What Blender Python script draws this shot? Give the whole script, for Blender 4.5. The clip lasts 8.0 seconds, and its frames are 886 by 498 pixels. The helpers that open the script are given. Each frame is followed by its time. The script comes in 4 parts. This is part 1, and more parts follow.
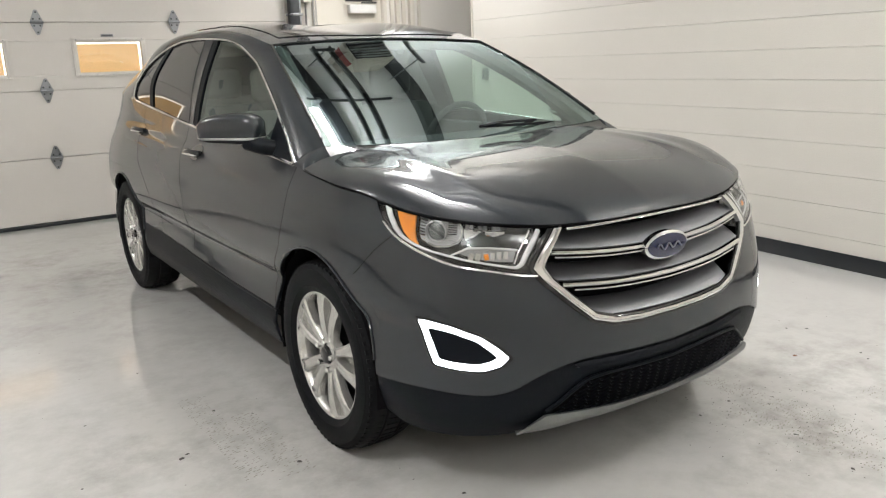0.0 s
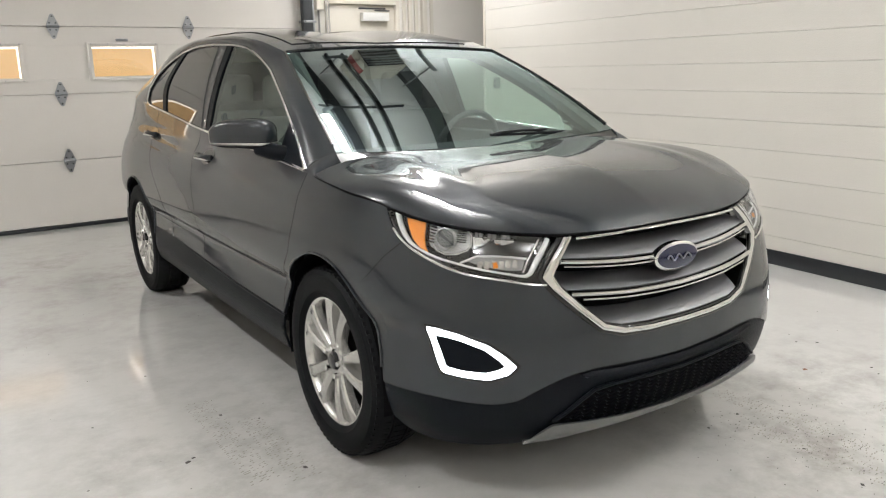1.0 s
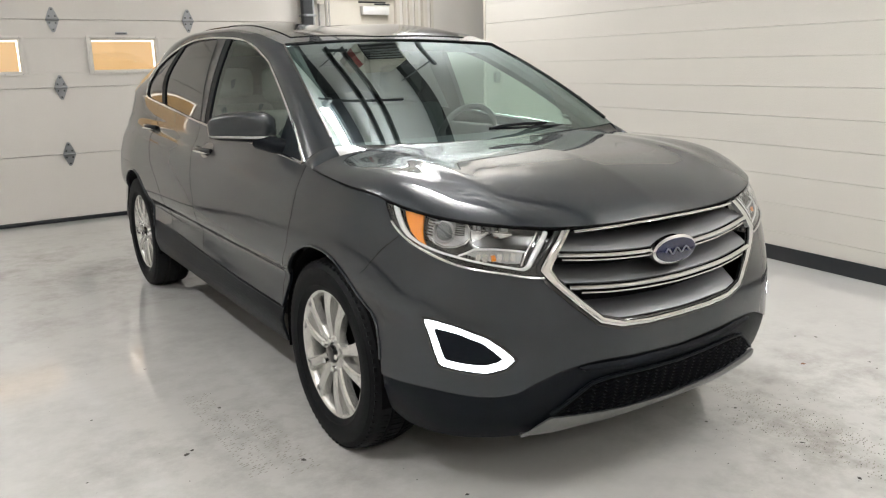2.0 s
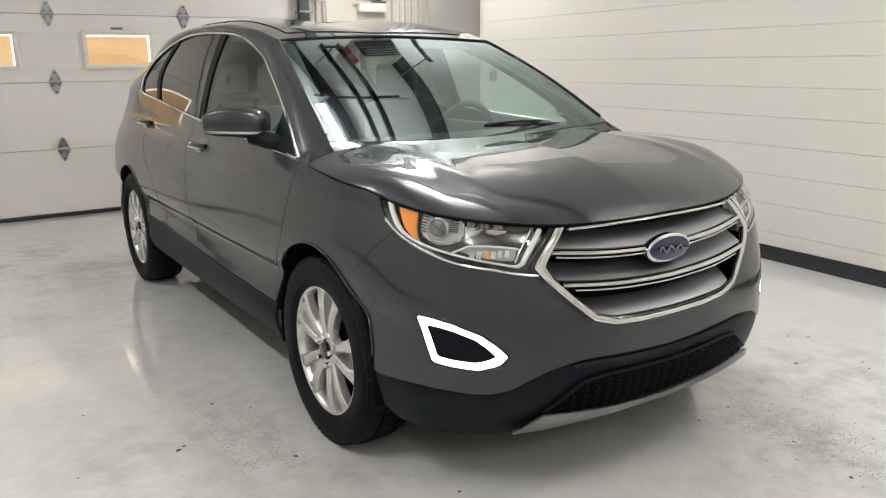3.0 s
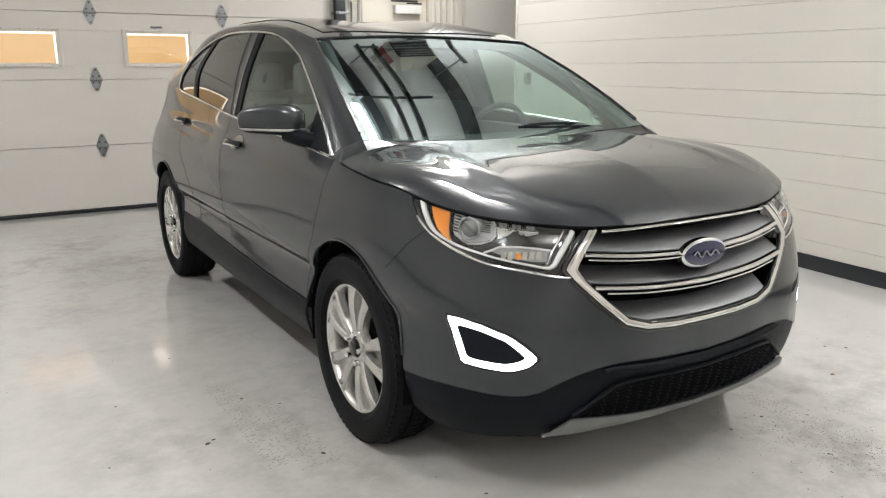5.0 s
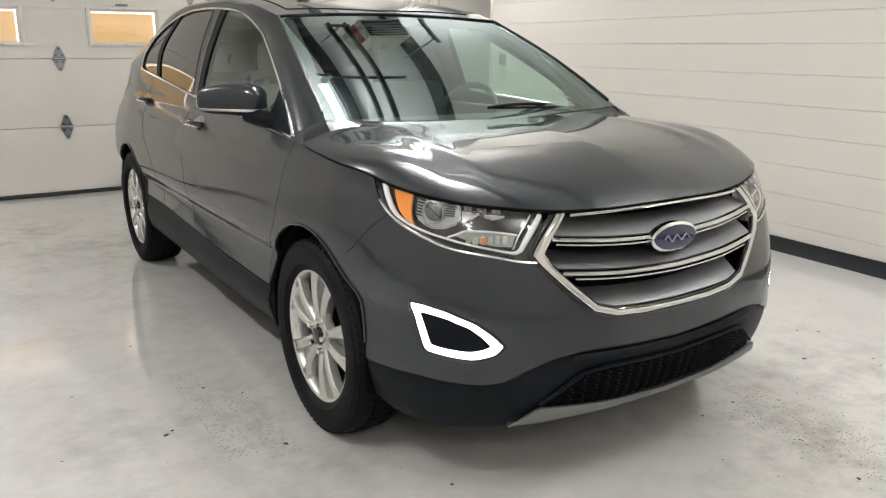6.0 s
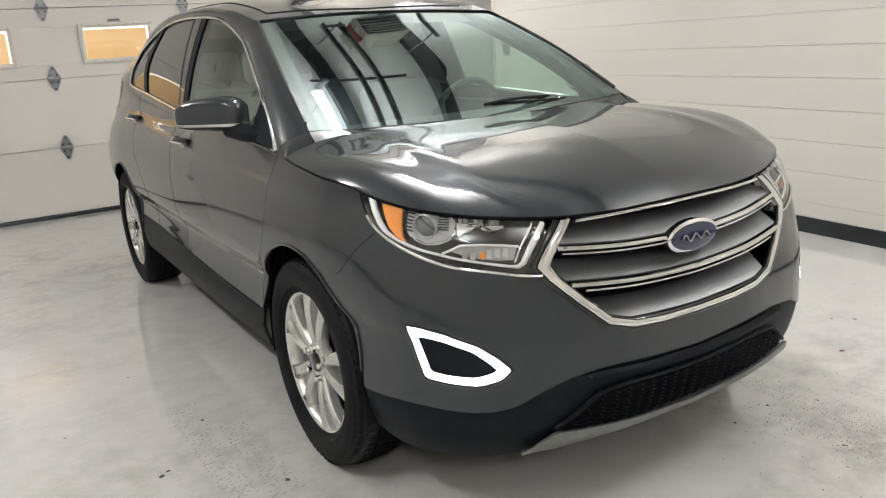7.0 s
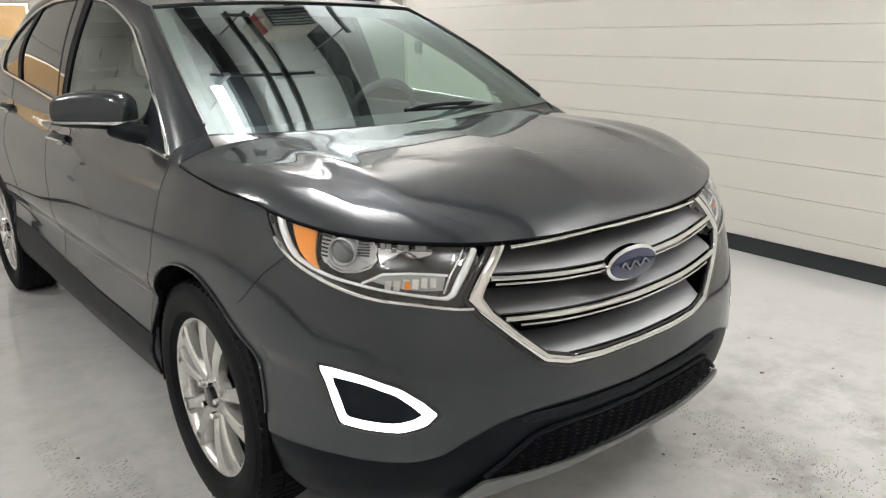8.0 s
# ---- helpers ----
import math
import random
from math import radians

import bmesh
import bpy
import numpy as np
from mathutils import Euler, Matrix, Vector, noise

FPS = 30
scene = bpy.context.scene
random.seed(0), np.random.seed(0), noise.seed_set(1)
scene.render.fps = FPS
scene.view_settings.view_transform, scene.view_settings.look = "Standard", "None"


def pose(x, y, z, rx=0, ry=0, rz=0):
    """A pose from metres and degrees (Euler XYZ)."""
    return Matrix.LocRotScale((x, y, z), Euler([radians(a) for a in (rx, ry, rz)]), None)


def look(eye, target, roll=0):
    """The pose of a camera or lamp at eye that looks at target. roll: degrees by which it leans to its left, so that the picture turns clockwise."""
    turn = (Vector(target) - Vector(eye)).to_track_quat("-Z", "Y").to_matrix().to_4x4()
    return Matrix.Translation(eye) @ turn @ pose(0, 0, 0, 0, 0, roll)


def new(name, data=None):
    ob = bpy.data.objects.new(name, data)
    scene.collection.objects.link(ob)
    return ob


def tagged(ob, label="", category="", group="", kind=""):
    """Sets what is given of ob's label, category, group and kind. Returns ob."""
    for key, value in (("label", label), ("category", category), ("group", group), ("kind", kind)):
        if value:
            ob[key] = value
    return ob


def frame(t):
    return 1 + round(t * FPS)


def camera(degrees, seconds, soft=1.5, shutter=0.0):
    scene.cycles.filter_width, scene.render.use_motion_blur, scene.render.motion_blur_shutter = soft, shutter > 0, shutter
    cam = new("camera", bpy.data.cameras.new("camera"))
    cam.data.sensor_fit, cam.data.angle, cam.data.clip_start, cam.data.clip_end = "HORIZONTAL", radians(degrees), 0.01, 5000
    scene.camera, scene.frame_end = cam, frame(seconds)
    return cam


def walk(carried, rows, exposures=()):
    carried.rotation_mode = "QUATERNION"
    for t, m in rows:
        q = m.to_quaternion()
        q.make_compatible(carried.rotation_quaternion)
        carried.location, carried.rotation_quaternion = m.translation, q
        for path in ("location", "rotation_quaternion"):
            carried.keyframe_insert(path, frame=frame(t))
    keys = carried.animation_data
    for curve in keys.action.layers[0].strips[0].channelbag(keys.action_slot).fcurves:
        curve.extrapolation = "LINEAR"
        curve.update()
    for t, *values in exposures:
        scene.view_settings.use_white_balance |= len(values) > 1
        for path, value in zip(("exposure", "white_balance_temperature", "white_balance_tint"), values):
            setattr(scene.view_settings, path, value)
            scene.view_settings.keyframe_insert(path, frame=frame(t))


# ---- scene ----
cam = camera(59.2, 8.0, soft=1.15)
PATH = [
    (0, (-2.058, -1.527, 1.409), (-0.959, 0.076, 0.938), -2.0),
    (0.5, (-2.061, -1.531, 1.412), (-0.969, 0.079, 0.947), -1.7),
    (1, (-2.058, -1.527, 1.407), (-0.975, 0.093, 0.957), -1.3),
    (1.5, (-2.055, -1.531, 1.405), (-0.977, 0.09, 0.947), -1.4),
    (3, (-2.049, -1.533, 1.394), (-0.959, 0.078, 0.928), -0.7),
    (3.5, (-2.041, -1.529, 1.397), (-0.946, 0.075, 0.917), -1.2),
    (4, (-2.038, -1.525, 1.39), (-0.965, 0.088, 0.894), -1.2),
    (4.5, (-2.046, -1.526, 1.387), (-1.016, 0.122, 0.915), -0.3),
    (4.7, (-2.052, -1.526, 1.386), (-1.031, 0.131, 0.927), -0.2),
    (5.8, (-1.993, -1.502, 1.368), (-0.938, 0.13, 0.893), 0.5),
    (6, (-1.964, -1.482, 1.367), (-0.899, 0.135, 0.867), 0.2),
    (6.5, (-1.851, -1.403, 1.388), (-0.817, 0.199, 0.784), -4.2),
    (7, (-1.786, -1.343, 1.38), (-0.769, 0.299, 0.862), -3.7),
    (7.5, (-1.764, -1.26, 1.365), (-0.722, 0.357, 0.82), -2.1),
    (8, (-1.681, -1.105, 1.394), (-0.465, 0.389, 0.857), -0.9),
]
walk(cam, [(t, look(eye, target, roll)) for t, eye, target, roll in PATH])

# ---- light ----
world = bpy.data.worlds.new("world")
world.use_nodes = True
scene.world = world
sky = world.node_tree.nodes.new("ShaderNodeTexSky")
sky.sky_type, sky.sun_disc = "NISHITA", False
sky.sun_elevation, sky.sun_rotation = radians(40), radians(20)
world.node_tree.links.new(sky.outputs[0], world.node_tree.nodes["Background"].inputs[0])
world.node_tree.nodes["Background"].inputs[1].default_value = 0.1
scene.view_settings.exposure = 0.0
TUBE_POWER = 38.5
TUBE_COLOR = (0.985, 0.99, 1.0)


# ---- materials ----
def material(name, color, rough=0.5, metal=0.0, coat=0.0, grain=0.0, grain_scale=40.0, bump=0.0, bump_scale=60.0,
             stain=0.0, stain_scale=1.2, emit=0.0, coat_rough=0.03, rough_var=0.0, spec=0.5):
    """A principled material with two scales of colour variation and a fine relief."""
    m = bpy.data.materials.new(name)
    m.use_nodes = True
    nt = m.node_tree
    n, l = nt.nodes, nt.links
    b = n["Principled BSDF"]
    b.inputs["Base Color"].default_value = (*color, 1)
    b.inputs["Roughness"].default_value = rough
    b.inputs["Metallic"].default_value = metal
    b.inputs["Specular IOR Level"].default_value = spec
    b.inputs["Coat Weight"].default_value = coat
    b.inputs["Coat Roughness"].default_value = coat_rough
    if emit:
        b.inputs["Emission Color"].default_value = (*color, 1)
        b.inputs["Emission Strength"].default_value = emit
    if not (grain or stain or bump or rough_var):
        return m
    geo = n.new("ShaderNodeNewGeometry")
    here = geo.outputs["Position"]
    if grain or stain:
        g = n.new("ShaderNodeTexNoise")
        g.inputs["Scale"].default_value, g.inputs["Detail"].default_value = grain_scale, 6
        s = n.new("ShaderNodeTexNoise")
        s.inputs["Scale"].default_value, s.inputs["Detail"].default_value = stain_scale, 5
        l.new(here, g.inputs["Vector"]), l.new(here, s.inputs["Vector"])
        total = n.new("ShaderNodeMath")
        total.operation = "MULTIPLY_ADD"
        total.inputs[1].default_value, total.inputs[2].default_value = 2 * grain, 1 - grain - stain
        l.new(g.outputs[0], total.inputs[0])
        more = n.new("ShaderNodeMath")
        more.operation = "MULTIPLY_ADD"
        more.inputs[1].default_value = 2 * stain
        l.new(s.outputs[0], more.inputs[0]), l.new(total.outputs[0], more.inputs[2])
        mix = n.new("ShaderNodeVectorMath")
        mix.operation = "SCALE"
        mix.inputs[0].default_value = color
        l.new(more.outputs[0], mix.inputs["Scale"])
        l.new(mix.outputs[0], b.inputs["Base Color"])
    if rough_var:
        r = n.new("ShaderNodeTexNoise")
        r.inputs["Scale"].default_value, r.inputs["Detail"].default_value = stain_scale * 2.3, 6
        l.new(here, r.inputs["Vector"])
        k = n.new("ShaderNodeMapRange")
        k.inputs["From Min"].default_value, k.inputs["From Max"].default_value = 0.3, 0.7
        k.inputs["To Min"].default_value, k.inputs["To Max"].default_value = max(0.02, rough - rough_var), rough + rough_var
        l.new(r.outputs[0], k.inputs["Value"]), l.new(k.outputs[0], b.inputs["Roughness"])
    if bump:
        t = n.new("ShaderNodeTexNoise")
        t.inputs["Scale"].default_value, t.inputs["Detail"].default_value = bump_scale, 4
        l.new(here, t.inputs["Vector"])
        k = n.new("ShaderNodeBump")
        k.inputs["Strength"].default_value, k.inputs["Distance"].default_value = bump, 0.004
        l.new(t.outputs[0], k.inputs["Height"]), l.new(k.outputs[0], b.inputs["Normal"])
    return m


def glass(name, tint, least=0.08, sheen=(1, 1, 1)):
    """Sheet glass without refraction: tinted transmission under a gloss that grows towards grazing."""
    m = bpy.data.materials.new(name)
    m.use_nodes = True
    n, l = m.node_tree.nodes, m.node_tree.links
    n.remove(n["Principled BSDF"])
    clear, gloss, mix = (n.new("ShaderNode" + k) for k in ("BsdfTransparent", "BsdfGlossy", "MixShader"))
    clear.inputs[0].default_value = (*tint, 1)
    gloss.inputs["Roughness"].default_value = 0.0
    gloss.inputs["Color"].default_value = (*sheen, 1)
    face, power, share = n.new("ShaderNodeLayerWeight"), n.new("ShaderNodeMath"), n.new("ShaderNodeMath")
    face.inputs[0].default_value = 0.5
    power.operation, power.inputs[1].default_value = "POWER", 4.6
    share.operation, share.inputs[1].default_value, share.inputs[2].default_value = "MULTIPLY_ADD", 1 - least, least
    l.new(face.outputs["Facing"], power.inputs[0]), l.new(power.outputs[0], share.inputs[0]), l.new(share.outputs[0], mix.inputs[0])
    l.new(clear.outputs[0], mix.inputs[1]), l.new(gloss.outputs[0], mix.inputs[2])
    l.new(mix.outputs[0], n["Material Output"].inputs[0])
    return m


PAINT = material("grey_metallic_paint", (0.0185, 0.0215, 0.0262), 0.38, 0.25, 1.0, spec=0.06, grain=0.06, grain_scale=900, coat_rough=0.008)
BLACK = material("black_moulded_plastic", (0.0042, 0.0055, 0.0080), 0.42, spec=0.09, bump=0.15, bump_scale=700, grain=0.1, grain_scale=30)
LAMP_SILVER = material("lamp_silver", (0.46, 0.46, 0.46), 0.25, 0.2, coat=0.5, grain=0.05)
LENS = material("lamp_projector", (0.11, 0.12, 0.12), 0.08, coat=1.0)
GLOSS_BLACK = material("gloss_black", (0.005, 0.005, 0.006), 0.12, coat=0.6)
DARK = material("dark_plastic", (0.004, 0.004, 0.0045), 0.8, spec=0.05)
CHROME = material("chrome", (0.78, 0.78, 0.78), 0.07, 1.0)
SKID = material("dull_silver_plastic", (0.20, 0.20, 0.20), 0.42, 0.6, grain=0.05, grain_scale=300)
GUIDE = material("frosted_light_guide", (0.75, 0.75, 0.74), 0.25, coat=0.5, grain=0.03)
SATIN = material("satin_silver", (0.25, 0.25, 0.26), 0.40, 0.85, grain=0.04, grain_scale=400)
ALLOY = material("painted_alloy", (0.62, 0.61, 0.59), 0.25, 0.75, coat=0.5, grain=0.03)
RUBBER = material("tyre_rubber", (0.0048, 0.0052, 0.0060), 0.62, spec=0.10, grain=0.15, grain_scale=25, bump=0.2, bump_scale=300)
LED = material("white_led", (0.9, 0.96, 1.0), 0.4, emit=5.0)
AMBER = material("amber_lens", (0.85, 0.27, 0.02), 0.15, coat=1.0, grain=0.08, grain_scale=60)
WINDSHIELD = glass("windshield_glass", (0.66, 0.84, 0.77), 0.33, (0.84, 0.96, 0.98))
DOOR_GLASS = glass("door_glass", (0.80, 0.94, 0.87), 0.09, (.92, 1, .97))
PRIVACY = glass("privacy_glass", (0.10, 0.10, 0.11))
LAMP_GLASS = glass("lamp_lens", (0.94, 0.95, 0.96))
CABIN = material("dark_cabin_trim", (0.075, 0.078, 0.080), 0.7, spec=0.2, grain=0.1)
SEAT = material("grey_seat_cloth", (0.10, 0.105, 0.103), 0.85, spec=0.1, grain=0.06, grain_scale=9)
WALL = material("cream_block_paint", (0.72, 0.69, 0.635), 0.55, grain=0.03, grain_scale=120, stain=0.03, bump=0.35, bump_scale=140)
TRIM_PAINT = material("cream_trim_paint", (0.66, 0.62, 0.54), 0.4, grain=0.02, stain=0.03)
DOOR_SKIN = material("white_door_skin", (0.66, 0.63, 0.59), 0.4, grain=0.03, grain_scale=90, stain=0.04, bump=0.12, bump_scale=200)
FLOOR = material("glossy_floor_paint", (0.55, 0.545, 0.525), 0.055, coat=0.25, grain=0.03, grain_scale=30, stain=0.11, stain_scale=1.3, rough_var=0.03, bump=0.04, bump_scale=25)


def dirty(m, centre, reach, amount):
    """Lays trodden dirt, broken up by noise, over a round patch of a floor material."""
    n, l = m.node_tree.nodes, m.node_tree.links
    b = n["Principled BSDF"]
    old = b.inputs["Base Color"].links[0].from_socket
    geo = n.new("ShaderNodeNewGeometry")
    off = n.new("ShaderNodeVectorMath")
    off.operation = "DISTANCE"
    off.inputs[1].default_value = centre
    l.new(geo.outputs["Position"], off.inputs[0])
    near = n.new("ShaderNodeMapRange")
    near.inputs["From Min"].default_value, near.inputs["From Max"].default_value = reach, reach * .2
    l.new(off.outputs["Value"], near.inputs["Value"])
    big, fine = n.new("ShaderNodeTexNoise"), n.new("ShaderNodeTexNoise")
    big.inputs["Scale"].default_value, big.inputs["Detail"].default_value = 2.6, 10
    fine.inputs["Scale"].default_value, fine.inputs["Detail"].default_value = 9, 12
    fine.inputs["Roughness"].default_value = .68
    both_n = n.new("ShaderNodeMath")
    both_n.operation = "MULTIPLY"
    l.new(geo.outputs["Position"], big.inputs["Vector"]), l.new(geo.outputs["Position"], fine.inputs["Vector"])
    l.new(big.outputs[0], both_n.inputs[0]), l.new(fine.outputs[0], both_n.inputs[1])
    cut = n.new("ShaderNodeMapRange")
    cut.inputs["From Min"].default_value, cut.inputs["From Max"].default_value = .20, .46
    l.new(both_n.outputs[0], cut.inputs["Value"])
    k = n.new("ShaderNodeMath")
    k.operation = "MULTIPLY"
    l.new(near.outputs[0], k.inputs[0]), l.new(cut.outputs[0], k.inputs[1])
    k2 = n.new("ShaderNodeMath")
    k2.operation = "MULTIPLY"
    k2.inputs[1].default_value = amount
    l.new(k.outputs[0], k2.inputs[0])
    mix = n.new("ShaderNodeMixRGB")
    mix.inputs[2].default_value = (.20, .185, .165, 1)
    l.new(k2.outputs[0], mix.inputs[0]), l.new(old, mix.inputs[1]), l.new(mix.outputs[0], b.inputs["Base Color"])


dirty(FLOOR, (.68, .0, 0), 1.05, .75)
dirty(FLOOR, (1.5, .3, 0), 1.0, .4)
dirty(FLOOR, (-1.2, 2.0, 0), 2.4, .32)
dirty(FLOOR, (-1.3, 4.6, 0), 2.0, .6)
dirty(FLOOR, (-1.1, 1.1, 0), .9, .5)
BASE = material("black_vinyl", (0.014, 0.016, 0.02), 0.35, grain=0.1)
CEILING = material("white_ceiling", (0.84, 0.83, 0.80), 0.8, grain=0.05, stain=0.05)
BEAM = material("dark_steel", (0.03, 0.032, 0.035), 0.5, 0.3, grain=0.1)
ZINC = material("galvanised_steel", (0.32, 0.33, 0.34), 0.4, 0.8, grain=0.15, grain_scale=80)
TUBE = material("lamp_tube", (1.0, 0.97, 0.92), 0.4, emit=14.0)
# tan wood with a glow of its own that stands for daylight on it
OUTSIDE = material("self_lit_wood_board", (0.80, 0.52, 0.24), 0.7, grain=0.1, grain_scale=20, stain=0.12, stain_scale=7, emit=0.55)
DAYLIGHT = material("daylight_gap", (1.0, 0.98, 0.92), 0.6, emit=1.7)
BLUE = material("blue_enamel", (0.006, 0.011, 0.065), 0.2, coat=1.0)


# ---- helpers of this scene ----
def link(name, bm, mat, parent=None, label="", smooth=True, angle=35):
    me = bpy.data.meshes.new(name)
    bm.to_mesh(me)
    bm.free()
    me.materials.append(mat)
    if smooth:
        me.polygons.foreach_set("use_smooth", [True] * len(me.polygons))
        me.set_sharp_from_angle(angle=radians(angle))
    ob = new(name, me)
    if parent:
        ob.parent = parent
    if label:
        ob["label"] = label
    return ob


def part(name, bm, material, parent, label="", angle=35):
    return link(name, bm, material, parent, label, True, angle)


def thing(name, label, category, group="", kind="", at=(0, 0, 0)):
    ob = new(name)
    ob.location = at
    ob.empty_display_size = 0.1
    return tagged(ob, label, category, group, kind)


def box(bm, x0, x1, y0, y1, z0, z1, bevel=0.0, seg=2):
    vs = [bm.verts.new((x, y, z)) for x in (x0, x1) for y in (y0, y1) for z in (z0, z1)]
    fs = [bm.faces.new([vs[i] for i in f]) for f in ((0, 1, 3, 2), (4, 6, 7, 5), (0, 4, 5, 1), (2, 3, 7, 6), (0, 2, 6, 4), (1, 5, 7, 3))]
    if bevel:
        es = list({e for f in fs for e in f.edges})
        bmesh.ops.bevel(bm, geom=es, offset=bevel, segments=seg, affect="EDGES", profile=0.5)
    return bm


def boxed(*args, **kw):
    return box(bmesh.new(), *args, **kw)


def grid(bm, pts, close_u=False, close_v=False, flip=False):
    """Faces over a table of points, rows by columns."""
    rows = [[bm.verts.new(tuple(map(float, p))) for p in row] for row in pts]
    nu, nv = len(rows), len(rows[0])
    for i in range(nu if close_u else nu - 1):
        for j in range(nv if close_v else nv - 1):
            q = [rows[i][j], rows[(i + 1) % nu][j], rows[(i + 1) % nu][(j + 1) % nv], rows[i][(j + 1) % nv]]
            bm.faces.new(q[::-1] if flip else q)
    return rows


def tube(bm, pts, r, sides=8, closed=False, flat=1.0):
    """A round bar along a line of points."""
    pts = [Vector(p) for p in pts]
    n = len(pts)
    rings = []
    for i, p in enumerate(pts):
        a = pts[(i - 1) % n] if closed or i else p
        b = pts[(i + 1) % n] if closed or i < n - 1 else p
        d = (b - a).normalized()
        side = d.cross(Vector((0, 0, 1)))
        side = side.normalized() if side.length > 1e-4 else Vector((1, 0, 0))
        up = side.cross(d)
        rings.append([p + (side * math.cos(k * math.tau / sides) + up * flat * math.sin(k * math.tau / sides)) * r for k in range(sides)])
    rows = grid(bm, rings, close_u=closed, close_v=True)
    if not closed:
        bm.faces.new(rows[0]), bm.faces.new(rows[-1][::-1])
    bmesh.ops.recalc_face_normals(bm, faces=bm.faces)
    return bm


def mirrored(bm):
    """Adds the copy across the car's middle plane."""
    made = bmesh.ops.duplicate(bm, geom=bm.verts[:] + bm.edges[:] + bm.faces[:])["geom"]
    for v in (g for g in made if isinstance(g, bmesh.types.BMVert)):
        v.co.x = -v.co.x
    bmesh.ops.reverse_faces(bm, faces=[g for g in made if isinstance(g, bmesh.types.BMFace)])
    bmesh.ops.remove_doubles(bm, verts=bm.verts, dist=0.0004)
    return bm


def flipped(bm):
    """The same shape on the car's other side."""
    for v in bm.verts:
        v.co.x = -v.co.x
    bmesh.ops.reverse_faces(bm, faces=bm.faces)
    return bm


def thicken(bm, d):
    """Gives a sheet a thickness, inwards, with closed edges."""
    bmesh.ops.remove_doubles(bm, verts=bm.verts, dist=0.0003)
    bm.normal_update()
    rim = [e for e in bm.edges if len(e.link_faces) == 1]
    inner = {v: bm.verts.new(v.co - v.normal * d) for v in list(bm.verts)}
    for f in list(bm.faces):
        bm.faces.new([inner[v] for v in reversed(f.verts)])
    for e in rim:
        loop = e.link_loops[0]
        p, q = loop.vert, loop.link_loop_next.vert
        bm.faces.new((q, p, inner[p], inner[q]))
    return bm


# ---- shape of the car's body ----
def smooth_line(knots, t):
    """Cubic through knots (position, value), without overshoot."""
    k = np.array(knots, float)
    x, y = k[:, 0], k[:, 1:]
    h = np.diff(x)[:, None]
    d = np.diff(y, axis=0) / h
    m = np.zeros_like(y)
    m[0], m[-1] = d[0], d[-1]
    same = d[:-1] * d[1:] > 0
    with np.errstate(all="ignore"):
        w1, w2 = 2 * h[1:] + h[:-1], h[1:] + 2 * h[:-1]
        hm = (w1 + w2) / (w1 / d[:-1] + w2 / d[1:])
    m[1:-1] = np.where(same, hm, 0)
    t = np.clip(np.atleast_1d(np.asarray(t, float)), x[0], x[-1])
    i = np.clip(np.searchsorted(x, t, side="right") - 1, 0, len(x) - 2)
    u = ((t - x[i]) / h[i, 0])[:, None]
    v = ((1 + 2 * u) * (1 - u) ** 2 * y[i] + u * (1 - u) ** 2 * h[i] * m[i] + u * u * (3 - 2 * u) * y[i + 1] + u * u * (u - 1) * h[i] * m[i + 1])
    return v[:, 0] if v.shape[1] == 1 else v


def line(knots, t):
    return float(smooth_line(knots, t)[0])


PLAN = [(0, .110), (.22, .116), (.42, .143), (.60, .194), (.762, .299), (.855, .444), (.898, .645), (.918, .88), (.928, 1.2), (.928, 1.8),
        (.920, 2.6), (.912, 3.3), (.910, 3.8), (.892, 4.2), (.835, 4.5), (.62, 4.68), (.3, 4.72), (0, 4.73)]
RUN = [0.0]
for (xa, ya), (xb, yb) in zip(PLAN, PLAN[1:]):
    RUN.append(RUN[-1] + math.hypot(xb - xa, yb - ya))
FRONT_IN = [(.12, .20), (.17, .13), (.236, .06), (.31, .02), (.42, .0), (.58, .004), (.68, .025), (.78, .052), (.86, .077), (.91, .105), (.97, .15), (1.05, .20), (1.3, .3)]
SIDE_IN = [(.12, .12), (.22, .06), (.31, .022), (.39, .004), (.45, .012), (.52, .026), (.585, .034), (.612, .024), (.64, .010), (.70, .0), (.78, .002), (.86, .011), (.92, .027), (.95, .036), (1.0, .060), (1.06, .092), (1.12, .112), (1.2, .135), (1.35, .17)]
REAR_IN = [(.15, .2), (.3, .06), (.45, .0), (.7, .02), (.9, .10), (1.1, .14), (1.3, .2)]
FINE_S = np.linspace(0, RUN[-1], 1400)
FINE_P = smooth_line([(r, *q) for r, q in zip(RUN, PLAN)], FINE_S)
FINE_D = np.gradient(FINE_P, axis=0)
FINE_D[0], FINE_D[-1] = (1e-3, 0), (-1e-3, 0)
for _ in range(12):
    FINE_D[1:-1] = (FINE_D[:-2] + FINE_D[1:-1] + FINE_D[2:]) / 3
FINE_D /= np.hypot(FINE_D[:, 0], FINE_D[:, 1])[:, None]
FINE_Z = np.linspace(.1, 1.4, 400)
FINE_IN = [smooth_line(k, FINE_Z) for k in (FRONT_IN, SIDE_IN, REAR_IN)]


def ease(x):
    x = min(1.0, max(0.0, x))
    return x * x * (3 - 2 * x)


